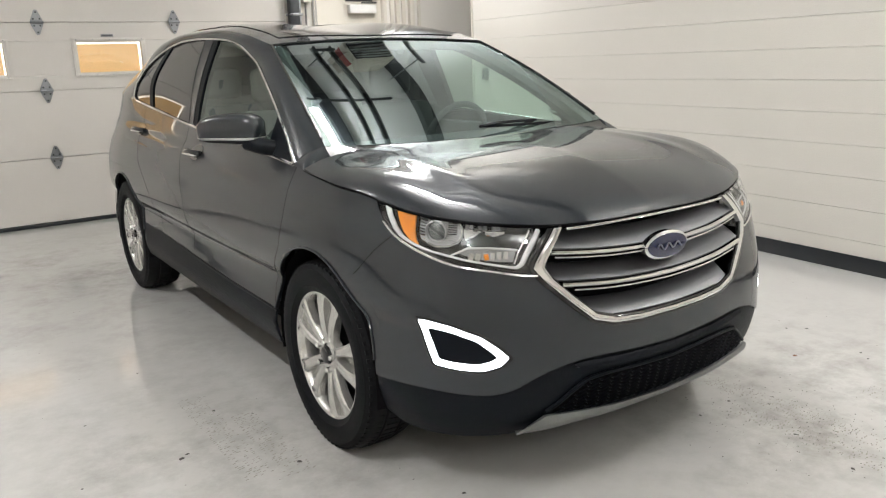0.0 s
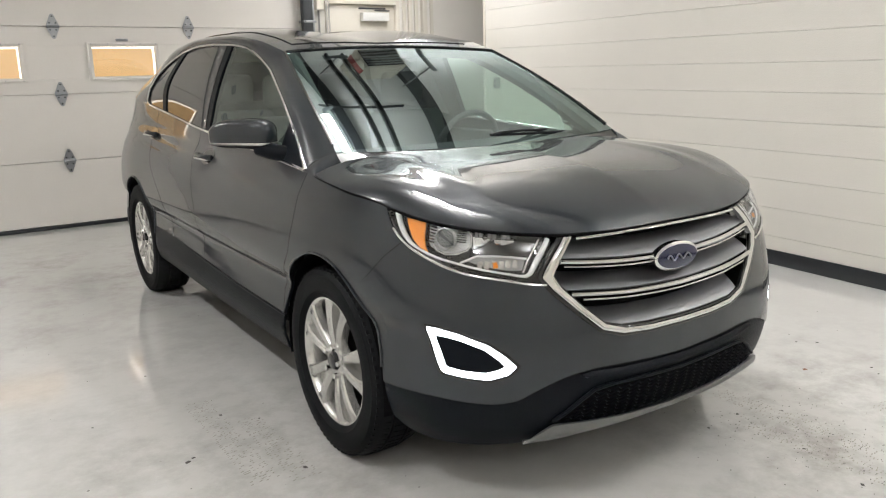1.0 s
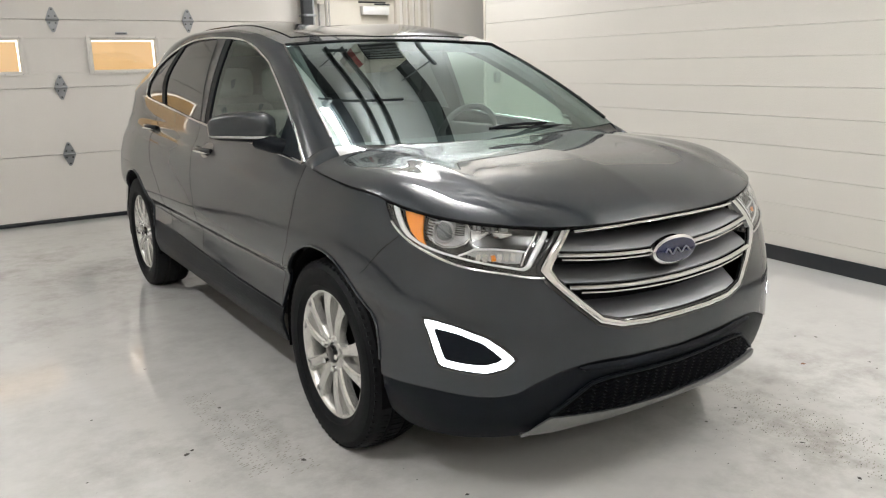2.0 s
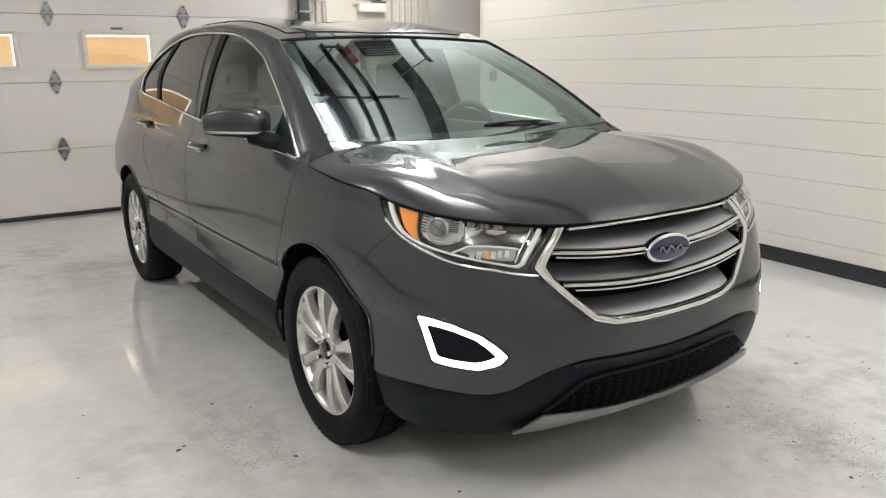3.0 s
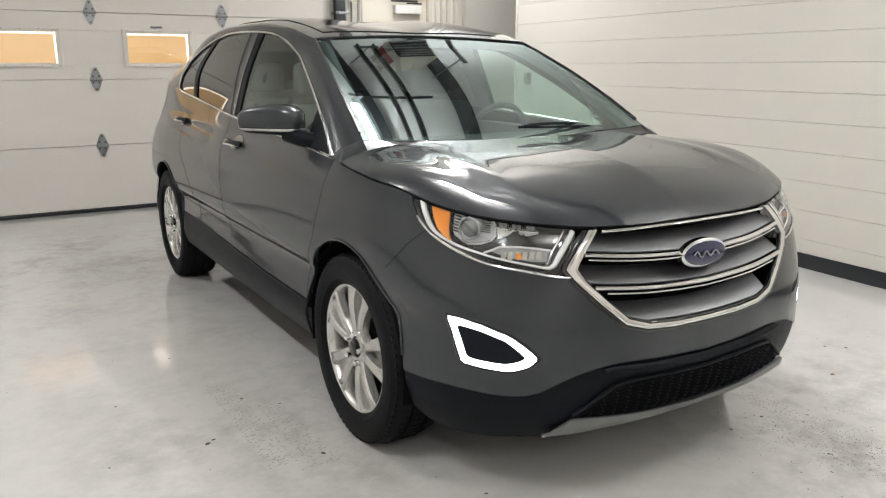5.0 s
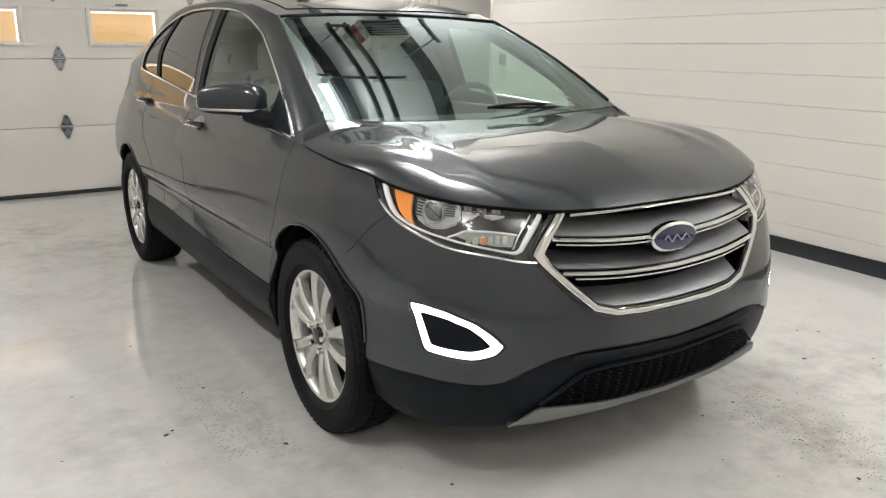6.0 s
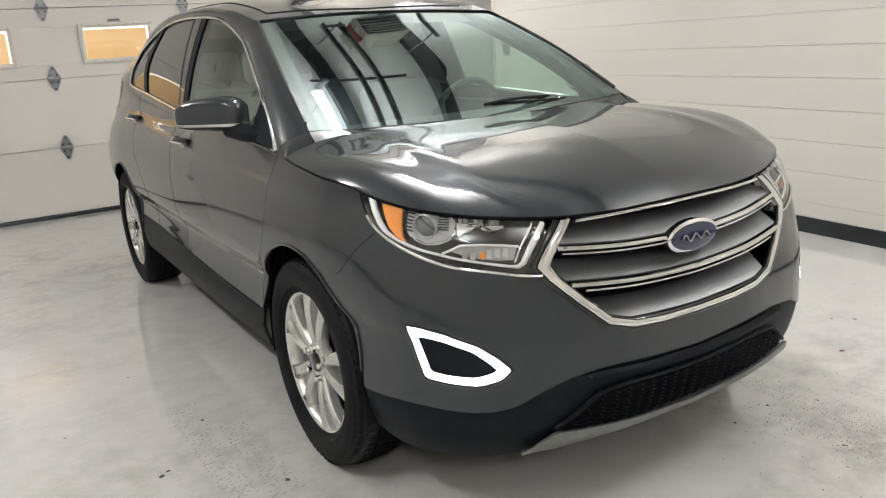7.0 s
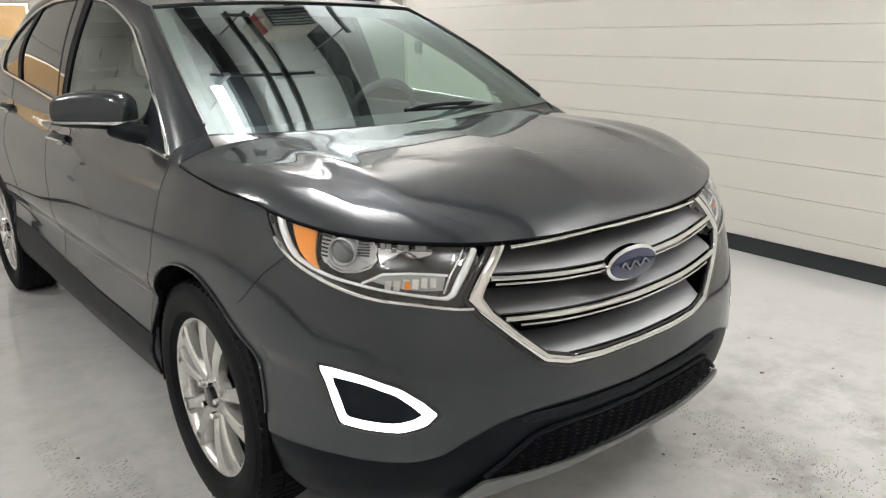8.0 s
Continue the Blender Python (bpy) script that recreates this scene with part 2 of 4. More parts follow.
def body(s, z, off=0.0):
    """A point of the near side's skin: s metres along the waistline from the nose's middle, at the height z, off metres outwards."""
    px, py = np.interp(s, FINE_S, FINE_P[:, 0]), np.interp(s, FINE_S, FINE_P[:, 1])
    dx, dy = np.interp(s, FINE_S, FINE_D[:, 0]), np.interp(s, FINE_S, FINE_D[:, 1])
    wf, wr = ease(1 - (s - .55) / .8), ease((s - RUN[-4] + .3) / .6)
    f, g, h = (np.interp(z, FINE_Z, k) for k in FINE_IN)
    ins = wf * f + (1 - wf) * ((1 - wr) * g + wr * h)
    # shoulder crease through the door handles, fading towards the front wheel
    crest = np.interp(s, (1.7, 2.8, 4.1, 5.0), (.935, .990, 1.045, 1.07))
    ins -= .007 * max(0.0, 1 - abs(z - crest) / .045) * ease((s - 1.75) / .7) * (1 - wr)
    x = px + dy * (off - ins) * ease(s / .04)
    return Vector((-float(x), float(py - dx * (off - ins)), float(z)))


def s_of_y(y):
    return float(np.interp(y, [q[1] for q in PLAN], RUN))


def y_of_s(s):
    return float(np.interp(s, RUN, [q[1] for q in PLAN]))


# ---- the room ----

BACK_Y = 6.58
CEIL_Z = 3.7
wall_at = pose(2.759, 0, 0, 0, 0, -4.39)

floor = link("floor", boxed(-5.2, 5.4, -6.2, 7.2, -0.12, 0.0), FLOOR)
tagged(floor, "glossy light grey painted concrete garage floor, lightly stained", "floor", kind="structure")
ceiling = link("ceiling", boxed(-5.2, 5.4, -6.2, 6.75, CEIL_Z, CEIL_Z + 0.15), CEILING)
tagged(ceiling, "white ceiling of the garage", "ceiling", kind="structure")
wall_west = link("wall_west", boxed(-5.2, -5.0, -6.2, 6.75, 0.0, CEIL_Z), WALL)
tagged(wall_west, "plain cream painted block wall", "wall", kind="structure")
wall_south = link("wall_south", boxed(-5.0, 5.2, -6.2, -6.0, 0.0, CEIL_Z), WALL)
tagged(wall_south, "plain cream painted block wall", "wall", kind="structure")
wall_far_east = link("wall_recess", boxed(5.2, 5.4, -6.2, 6.75, 0.0, CEIL_Z), WALL)
tagged(wall_far_east, "cream painted wall closing the recess", "wall", kind="structure")

wall_east = link("wall_east", boxed(0.0085, 0.2, -6.0, 5.41, 0.0, CEIL_Z), WALL)
wall_east.matrix_world = wall_at
tagged(wall_east, "cream painted concrete block wall with fine horizontal joints", "wall", kind="structure")
COURSE = 0.2003
bm = boxed(0.0, 0.02, -6.0, 5.41, 0.0012, COURSE - 0.0012, bevel=0.0022, seg=1)
course = link("block_course", bm, WALL, wall_east, smooth=False)
course.location = (0, 0, 0.0)
for i in range(1, 18):
    ob = course.copy()
    scene.collection.objects.link(ob)
    ob.location = (0, 0, i * COURSE)
base_east = link("baseboard", boxed(-0.012, -0.002, -6.0, 5.41, 0.0, 0.105, bevel=0.004), BASE)
base_east.matrix_world = wall_at
tagged(base_east, "black vinyl cove base along the block wall", "baseboard", kind="structure")



for name, a in (("baseboard_3", (-4.999, -4.985, -5.985, 6.57, 0, .105)), ("baseboard_4", (-4.98, 2.2, -5.999, -5.985, 0, .105))):
    tagged(link(name, boxed(*a, bevel=.004), BASE), "black vinyl cove base along the block wall", "baseboard", kind="structure")


# ---- the car ----
car = thing("car", "dark grey metallic five-door crossover car with glowing fog lamps", "car")
HUBS, HUB_Z, ARCH = (0.985, 3.80), 0.355, 0.384
ARCHES = (0.980, 3.80)
# height of the painted skin's top: grille, lamp, hood edge, belt line, tail
TOP = [(0.0, .562), (.15, .562), (.29, .572), (.37, .605), (.45, .668), (.52, .732), (.556, .758), (.689, .781), (.822, .804), (.946, .843), (1.046, .882),
       (1.104, .921), (1.146, .968), (1.156, .979), (1.4, 1.002), (1.6, 1.022), (1.75, 1.04), (2.06, 1.062), (2.6, 1.095), (3.12, 1.125), (4.03, 1.20), (4.6, 1.245), (5.3, 1.27), (6, 1.27)]
# line between the paint and the black lower cladding
SPLIT = [(0, .458), (.108, .462), (.357, .474), (.465, .466), (.573, .435), (.648, .404), (.714, .396), (.82, .403), (.94, .411), (1.1, .405), (1.5, .43),
         (1.86, .455), (2.4, .462), (3.26, .487), (3.5, .50), (4.6, .50), (6, .48)]
LOW = [(0, .245), (.45, .24), (.6, .228), (.85, .225), (1.05, .232), (1.2, .30), (2.0, .30), (4.0, .30), (6, .33)]


def columns():
    """Places along the skin, closer where it bends and exactly at the wheel arches' edges."""
    ss = list(np.linspace(0, 1.3, 80)) + list(np.linspace(1.3, RUN[-1], 90))
    for h in ARCHES:
        a, b = s_of_y(h - ARCH), s_of_y(h + ARCH)
        ss = [s for s in ss if not a - .012 < s < b + .012]
        ss += [a - .0006, b + .0006] + [s_of_y(h - ARCH * math.cos(k * math.pi / 40)) for k in range(0, 41)]
    return sorted(ss)


def arch_z(s):
    for h in ARCHES:
        d = abs(y_of_s(s) - h)
        if d <= ARCH + 1e-5:
            return HUB_Z + math.sqrt(max(0, 1 - (d / ARCH) ** 2)) * .415
    return 0.0


def skin(lo, hi, rows, off=0.0, keep=lambda s: True):
    bm = bmesh.new()
    table = []
    for s in columns() + [None]:
        if s is None or hi(s) - lo(s) < .003:
            if len(table) > 1:
                grid(bm, table, flip=True)
            table = []
        else:
            table.append([body(s, lo(s) + (hi(s) - lo(s)) * k / rows, off) for k in range(rows + 1)])
    return bm


def top_z(s):
    return line(TOP, s)


def split_z(s):
    return line(SPLIT, s)


def strip(a, b, off_a=0.0, off_b=0.0, n=None, rows=6, sag=0.0):
    """A sheet over the skin between two lines of (s, z)."""
    n = n or 6 * (len(a) - 1)
    ta, tb = np.linspace(0, 1, len(a)), np.linspace(0, 1, len(b))
    table = []
    for k in range(n + 1):
        t = k / n
        sa, za = (np.interp(t, ta, [p[i] for p in a]) for i in (0, 1))
        sb, zb = (np.interp(t, tb, [p[i] for p in b]) for i in (0, 1))
        table.append([body(sa + (sb - sa) * r / rows, za + (zb - za) * r / rows, off_a + (off_b - off_a) * r / rows + sag * math.sin(math.pi * r / rows)) for r in range(rows + 1)])
    bm = bmesh.new()
    grid(bm, table, flip=True)
    return bm


def loop_band(outer, inner, lift, closed=True, n=5):
    """A raised frame on the skin between two lines of (s, z)."""
    def dense(p):
        q = list(p) + ([p[0]] if closed else [])
        out = []
        for (sa, za), (sb, zb) in zip(q, q[1:]):
            out += [(sa + (sb - sa) * k / n, za + (zb - za) * k / n) for k in range(n)]
        return out if closed else out + [q[-1]]
    bm = bmesh.new()
    table = []
    for (so, zo), (si, zi) in zip(dense(outer), dense(inner)):
        row = [body(so, zo, -.006)]
        for r in (0.04, .25, .5, .75, .96):
            row.append(body(so + (si - so) * r, zo + (zi - zo) * r, lift * (1 - .35 * abs(2 * r - 1) ** 3)))
        row.append(body(si, zi, -.012))
        table.append(row)
    grid(bm, table, close_u=closed)
    bmesh.ops.recalc_face_normals(bm, faces=bm.faces)
    return bm


def rounded(points):
    """A closed outline with its corners cut once."""
    out = []
    for (sa, za), (sb, zb) in zip(points, points[1:] + points[:1]):
        out += [(sa * .88 + sb * .12, za * .88 + zb * .12), (sa * .12 + sb * .88, za * .12 + zb * .88)]
    return out


def seam(points, r=.0013, mat=None):
    pts = []
    for (sa, za), (sb, zb) in zip(points, points[1:]):
        pts += [body(sa + (sb - sa) * k / 8, za + (zb - za) * k / 8, -.0004) for k in range(8)]
    pts.append(body(*points[-1], -.0004))
    return tube(bmesh.new(), pts, r, 6)


def both(name, make, mat, parent=None, label=""):
    """The same part on both sides of the car."""
    a = part(name, make(), mat, parent or car, label)
    b = part(name, flipped(make()), mat, parent or car, label)
    return a, b


# skin panels
shell = thicken(mirrored(skin(lambda s: max(split_z(s), arch_z(s)), top_z, 52)), 0.012)
part("body", shell, PAINT, car, "dark grey metallic painted body shell")
clad = thicken(mirrored(skin(lambda s: max(line(LOW, s), min(arch_z(s), split_z(s))), lambda s: split_z(s) - .002, 10, -.006)), 0.01)
part("lower_cladding", clad, BLACK, car, "black plastic lower cladding")
for pts in ([(1.727, 1.035), (1.732, .86), (1.78, .73), (1.87, .62), (1.905, .55), (1.90, .48)], [(3.13, 1.122), (3.11, .98), (3.05, .86), (3.01, .766), (2.98, .60), (2.96, .50)],
            [(4.05, 1.195), (4.02, 1.0), (3.92, .88), (3.80, .80), (3.68, .70), (3.60, .58), (3.55, .50)], [(1.05, .884), (1.12, .83), (1.20, .752), (1.225, .735)]):
    both("panel_gap", lambda: seam(pts), DARK)
for h in ARCHES:
    both("arch_lip", lambda: tube(bmesh.new(), [body(s_of_y(h - ARCH * math.cos(k * math.pi / 40)), HUB_Z + .416 * math.sin(k * math.pi / 40), .002) for k in range(3, 38)], .005, 8), PAINT)
both("sill_lip", lambda: seam([(1.87, .452), (2.4, .459), (3.26, .484), (3.40, .49)], .006), BLACK)


# hood
def coons(front, back, near, far, nu, nv, bump=lambda u, v: 0.0):
    """A patch between four edge lines; front and back run with u, near (u = 0) and far (u = 1) with v."""
    table = []
    for i in range(nu + 1):
        u = i / nu
        row = []
        for j in range(nv + 1):
            v = j / nv
            p = front(u) * (1 - v) + back(u) * v + near(v) * (1 - u) + far(v) * u
            p -= front(0) * (1 - u) * (1 - v) + front(1) * u * (1 - v) + back(0) * (1 - u) * v + back(1) * u * v
            p.z += bump(u, v)
            row.append(p)
        table.append(row)
    return table


HOOD_Z = [(0, .893), (.2, .892), (.407, .897), (.614, .913), (.839, .936), (1.021, .960), (1.156, .983)]
S_LAMP, S_COWL = 1.156, 1.66


def hood_z(s):
    return line(HOOD_Z, s) if s < S_LAMP else top_z(s) + .004


def hood_front(u):
    return body(u * S_LAMP, hood_z(u * S_LAMP), .004)


def hood_side(v):
    s = S_LAMP + (S_COWL - S_LAMP) * v
    return body(s, hood_z(s), .004)


def cowl(u):
    e = hood_side(1)
    return Vector((e.x * u, 1.125 + (e.y - 1.125) * u ** 2.4, 1.082 + .012 * u + (e.z - 1.094) * u ** 7))


def hood_mid(v):
    a = hood_front(0)
    return Vector((0, a.y + (1.125 - a.y) * v, line([(0, a.z), (.03, .912), (.09, .938), (.2, .968), (.5, 1.026), (.8, 1.066), (1, 1.082)], v)))


def hood_bump(u, v):
    lift = math.sin(math.pi * (1 - (1 - v) ** 1.5))
    crown = (.036 * (1 - u ** 7) + .012 * math.exp(-((u - .84) / .14) ** 2)) * lift
    ridge = .007 * math.exp(-((u - .50 - .16 * v) / .055) ** 2) * math.sin(math.pi * v) ** 2
    return crown + ridge


bm = bmesh.new()
grid(bm, coons(hood_front, cowl, hood_mid, hood_side, 56, 40, hood_bump), flip=True)
bmesh.ops.recalc_face_normals(bm, faces=bm.faces)
if sum(f.normal.z * f.calc_area() for f in bm.faces) < 0:
    bmesh.ops.reverse_faces(bm, faces=bm.faces)
part("hood", thicken(mirrored(bm), 0.010), PAINT, car, "dark grey metallic hood with soft creases", angle=60)
part("hood_gap", mirrored(tube(bmesh.new(), [body(s, hood_z(s) - .006, -.006) for s in np.linspace(0, 1.156, 40)] + [body(s, top_z(s) + .001, -.003) for s in np.linspace(1.17, S_COWL, 24)], .006, 6)), DARK, car)


# cabin
def ws_top(u):
    return Vector((-.595 * u, 2.0 - .075 * u * u, 1.522 - .024 * u ** 2))


def ws_base(u):
    p = cowl(u * .865)
    return p + Vector((0, .010 + .01 * u + .02 * u ** 6, .001 + .006 * u + .030 * u ** 6))


def pillar_line(v):
    a, b = ws_base(1), ws_top(1)
    return a * (1 - v) + b * v + Vector((-.010, 0, .018)) * math.sin(math.pi * v)


def ws_mid(v):
    return ws_base(0) * (1 - v) + ws_top(0) * v + Vector((0, 0, .020)) * math.sin(math.pi * v)


def outward(bm, side):
    """Turns a sheet's faces towards the given way."""
    bm.normal_update()
    if sum(f.normal.dot(Vector(side)) * f.calc_area() for f in bm.faces) < 0:
        bmesh.ops.reverse_faces(bm, faces=bm.faces)
    return bm


bm = bmesh.new()
grid(bm, coons(ws_base, ws_top, ws_mid, pillar_line, 24, 24))
cowl_bm = bmesh.new()
grid(cowl_bm, [[cowl(.865 * u) * (1 - r / 3) + (ws_base(u) + Vector((0, .004, -.002))) * (r / 3) for r in range(4)] for u in np.linspace(0, 1, 24)])
part("cowl_panel", thicken(mirrored(outward(cowl_bm, (0, -1, 1))), .004), GLOSS_BLACK, car, "black cowl panel under the windshield")
windshield = part("windshield", mirrored(outward(bm, (0, -1, 1))), WINDSHIELD, car, "large raked greenish windshield")
windshield.visible_shadow = False
rim_line = [pillar_line(v) for v in np.linspace(.05, 1, 20)] + [ws_top(u) for u in np.linspace(.95, 0, 16)]
part("windshield_seal", mirrored(tube(bmesh.new(), [p + Vector((0, -.002, .003)) for p in rim_line], .005, 6)), GLOSS_BLACK, car, "black windshield seal")

EDGE = [(1.925, .60, 1.502), (2.2, .616, 1.562), (2.6, .620, 1.598), (3.1, .612, 1.602), (3.6, .592, 1.575), (4.0, .555, 1.525), (4.3, .50, 1.475), (4.4, .48, 1.45)]


def roof_edge(y):
    return Vector((-line([(a, b) for a, b, c in EDGE], y), y, line([(a, c) for a, b, c in EDGE], y)))


def roof_side(v):
    return roof_edge(1.925 + (4.4 - 1.925) * v)


def roof_mid(v):
    return Vector((0, 2.0 + 2.45 * v, line([(0, 1.522), (.08, 1.560), (.25, 1.608), (.42, 1.624), (.7, 1.602), (1, 1.53)], v)))


def roof_back(u):
    e = roof_side(1)
    return Vector((e.x * u, 4.45 - .05 * u * u, 1.52 + (e.z - 1.52) * u ** 2.5))


def roof_patch(u0, u1, v0, v1, nu, nv, lift):
    pts = coons(ws_top, roof_back, roof_mid, roof_side, 24, 48, lambda u, v: .018 * math.sin(math.pi * u ** 1.3) * min(1, 5 * v))
    bm = bmesh.new()
    rows = [[p + Vector((0, 0, lift)) for j, p in enumerate(row) if v0 <= j / 48 <= v1] for i, row in enumerate(pts) if u0 <= i / 24 <= u1]
    grid(bm, rows)
    return outward(bm, (0, 0, 1))


part("roof", thicken(mirrored(roof_patch(0, 1, 0, 1, 24, 48, 0)), .012), PAINT, car, "dark grey roof", angle=60)
part("sunroof", thicken(mirrored(roof_patch(0, .84, .04, .34, 24, 48, .004)), .003), GLOSS_BLACK, car, "dark tinted panoramic roof glass")
part("sunroof", thicken(mirrored(roof_patch(0, .84, .36, .72, 24, 48, .004)), .003), GLOSS_BLACK, car, "dark tinted panoramic roof glass")
part("headliner", mirrored(roof_patch(0, 1, 0, 1, 24, 48, -.055)), SEAT, car, "grey headliner")


def belt(y):
    s = s_of_y(y)
    return body(s, top_z(s))


def flank(y, z, out=0.0):
    """A point of the cabin's leaning side at that place and height."""
    b = belt(y)
    e = roof_edge(min(4.4, max(y, 1.95)))
    k = (z - b.z) / max(1e-3, e.z - b.z)
    bow = .016 * math.sin(math.pi * min(1, max(0, k)))
    return Vector((b.x + (e.x - b.x) * k - bow - out, y, z))


# outline of the side windows, from the mirror's corner over the top to the rear corner
DLO = [(1.22, 1.048), (1.314, 1.112), (1.427, 1.180), (1.681, 1.307), (1.974, 1.430), (2.187, 1.508), (2.358, 1.540), (2.61, 1.556), (2.85, 1.563), (3.05, 1.561),
       (3.25, 1.546), (3.49, 1.511), (3.72, 1.452), (3.84, 1.395), (3.885, 1.330)]


def dlo_top(y):
    return line(DLO, y)


def dlo_low(y):
    return max(belt(y).z + .002, line([(1.2, 1.0), (3.5, 1.15), (3.64, 1.198), (3.76, 1.225), (3.85, 1.262), (3.885, 1.312)], y))


table = []
for k in range(61):
    t = k / 60
    if t < .35:
        q = t / .35
        o, y = pillar_line(q), 1.22 + (2.1 - 1.22) * q
    else:
        q = (t - .35) / .65
        o, y = roof_edge(1.925 + (4.25 - 1.925) * q), 2.1 + (3.885 - 2.1) * q
    i = flank(y, dlo_top(y))
    table.append([o * (1 - r / 6) + i * (r / 6) + Vector((-.016 * math.sin(math.pi * r / 6), 0, .004 * math.sin(math.pi * r / 6))) for r in range(7)])
bm = bmesh.new()
grid(bm, table)
frame_bm = outward(bm, (-1, 0, .3))
both("roof_frame", lambda: thicken(frame_bm.copy(), .02), PAINT, label="painted pillar and roof frame")


def rear_pillar():
    table = []
    for k in range(21):
        q = k / 20
        y = 3.45 + (4.50 - 3.45) * q
        zt = line([(3.45, 1.16), (3.64, 1.20), (3.76, 1.227), (3.85, 1.265), (3.885, 1.32), (3.93, 1.41), (4.1, 1.515), (4.3, 1.49), (4.5, 1.43)], y)
        table.append([flank(y, belt(y).z + (max(zt, belt(y).z + .001) - belt(y).z) * r / 6) for r in range(7)])
    bm = bmesh.new()
    grid(bm, table)
    return thicken(outward(bm, (-1, 0, 0)), .02)


both("rear_pillar", rear_pillar, PAINT, label="painted rear pillar")


def tail_sheet():
    table = []
    for k in range(11):
        v = k / 10
        table.append([Vector((-(.66 - .22 * v) * u / 8, 4.56 - .16 * v - .1 * (u / 8) ** 4, 1.25 + .25 * v)) for u in range(9)])
    bm = bmesh.new()
    grid(bm, table)
    return thicken(mirrored(outward(bm, (0, 1, 0))), .02)


part("tailgate", tail_sheet(), PAINT, car, "painted tailgate")
bm = bmesh.new()
grid(bm, [[Vector((-.44 * u / 8, 4.38 + .09 * v / 5 - .06 * (u / 8) ** 3, 1.515 + .002 * v / 5 - .05 * (u / 8) ** 3)) for v in range(6)] for u in range(9)])
part("spoiler", thicken(mirrored(outward(bm, (0, 0, 1))), .03), PAINT, car, "painted roof spoiler")


def pane(y0, y1, slant0=0.0, slant1=0.0, n=18, inset=.006, bow0=0.0, bow1=0.0):
    table = []
    for k in range(n + 1):
        q = k / n
        row = []
        for r in range(9):
            v = r / 8
            arc = math.sin(math.pi * v)
            y = (y0 + slant0 * v + bow0 * arc) * (1 - q) + (y1 + slant1 * v + bow1 * arc) * q
            row.append(flank(y, dlo_low(y) + (dlo_top(y) - dlo_low(y)) * v, -inset))
        table.append(row)
    bm = bmesh.new()
    grid(bm, table)
    return outward(bm, (-1, 0, 0))


for y0, y1, a, b, c, d, name, mat, text in ((1.24, 2.46, 0, .02, 0, .01, "front_window", DOOR_GLASS, "lightly tinted door glass"),
                                            (2.60, 3.345, .09, -.05, .02, .13, "rear_window", PRIVACY, "dark privacy glass"),
                                            (3.41, 3.865, -.02, 0, .13, 0, "quarter_window", PRIVACY, "dark privacy glass")):
    for ob in both(name, lambda: pane(y0, y1, a, b, 18, .006, c, d), mat, label=text):
        ob.visible_shadow = False


def post(y0, y1, a, b, bow0, bow1, out=.001):
    return thicken(pane(y0, y1, a, b, 4, -out, bow0, bow1), .03)


both("door_pillar", lambda: post(2.46, 2.60, .02, .09, .01, .02), BLACK, label="black door pillar")
both("pillar_cover", lambda: post(2.515, 2.565, .03, .08, .01, .02, .004), PAINT, label="grey painted pillar strip")
both("door_pillar", lambda: post(3.345, 3.41, -.05, -.02, .13, .13), BLACK, label="black door pillar")
ring = [flank(y, dlo_top(y), .004) for y in np.linspace(1.22, 3.885, 70)] + [flank(y, dlo_low(y), .004) for y in np.linspace(3.88, 1.22, 70)]
both("window_trim", lambda: tube(bmesh.new(), ring, .0062, 8, closed=True), CHROME, label="bright chrome window trim")
both("mirror_sail", lambda: thicken(outward(pane(1.23, 1.50, 0, 0, 8, -.004), (-1, 0, 0)), .01), BLACK, label="black mirror mount panel")


inner_line = [pillar_line(v) + Vector((.045, .03, -.035)) for v in np.linspace(0, .95, 20)] + [flank(y, dlo_top(y)) + Vector((.05, 0, .0)) for y in np.linspace(2.15, 3.8, 24)]
both("pillar_trim", lambda: tube(bmesh.new(), inner_line, .042, 8), SEAT, label="grey inner pillar trim")


def cowl_corner():
    a, b = ws_base(1), flank(1.22, dlo_top(1.22))
    table = []
    for k in range(17):
        q = k / 16
        if q < .5:
            lo_p = cowl(.865 + .27 * q) + Vector((0, .004, .0))
        else:
            y = y_of_s(S_COWL) + (1.22 - y_of_s(S_COWL)) * (2 * q - 1)
            lo_p = belt(y)
        hi_p = a * (1 - q) + b * q + Vector((-.01, 0, .006)) * math.sin(math.pi * q)
        table.append([lo_p * (1 - r / 5) + hi_p * (r / 5) + Vector((-.004, -.002, .003)) * math.sin(math.pi * r / 5) for r in range(6)])
    bm = bmesh.new()
    grid(bm, table)
    return thicken(outward(bm, (-.3, -1, 1)), .006)


both("cowl_corner", cowl_corner, PAINT, label="painted foot of the windshield pillar")


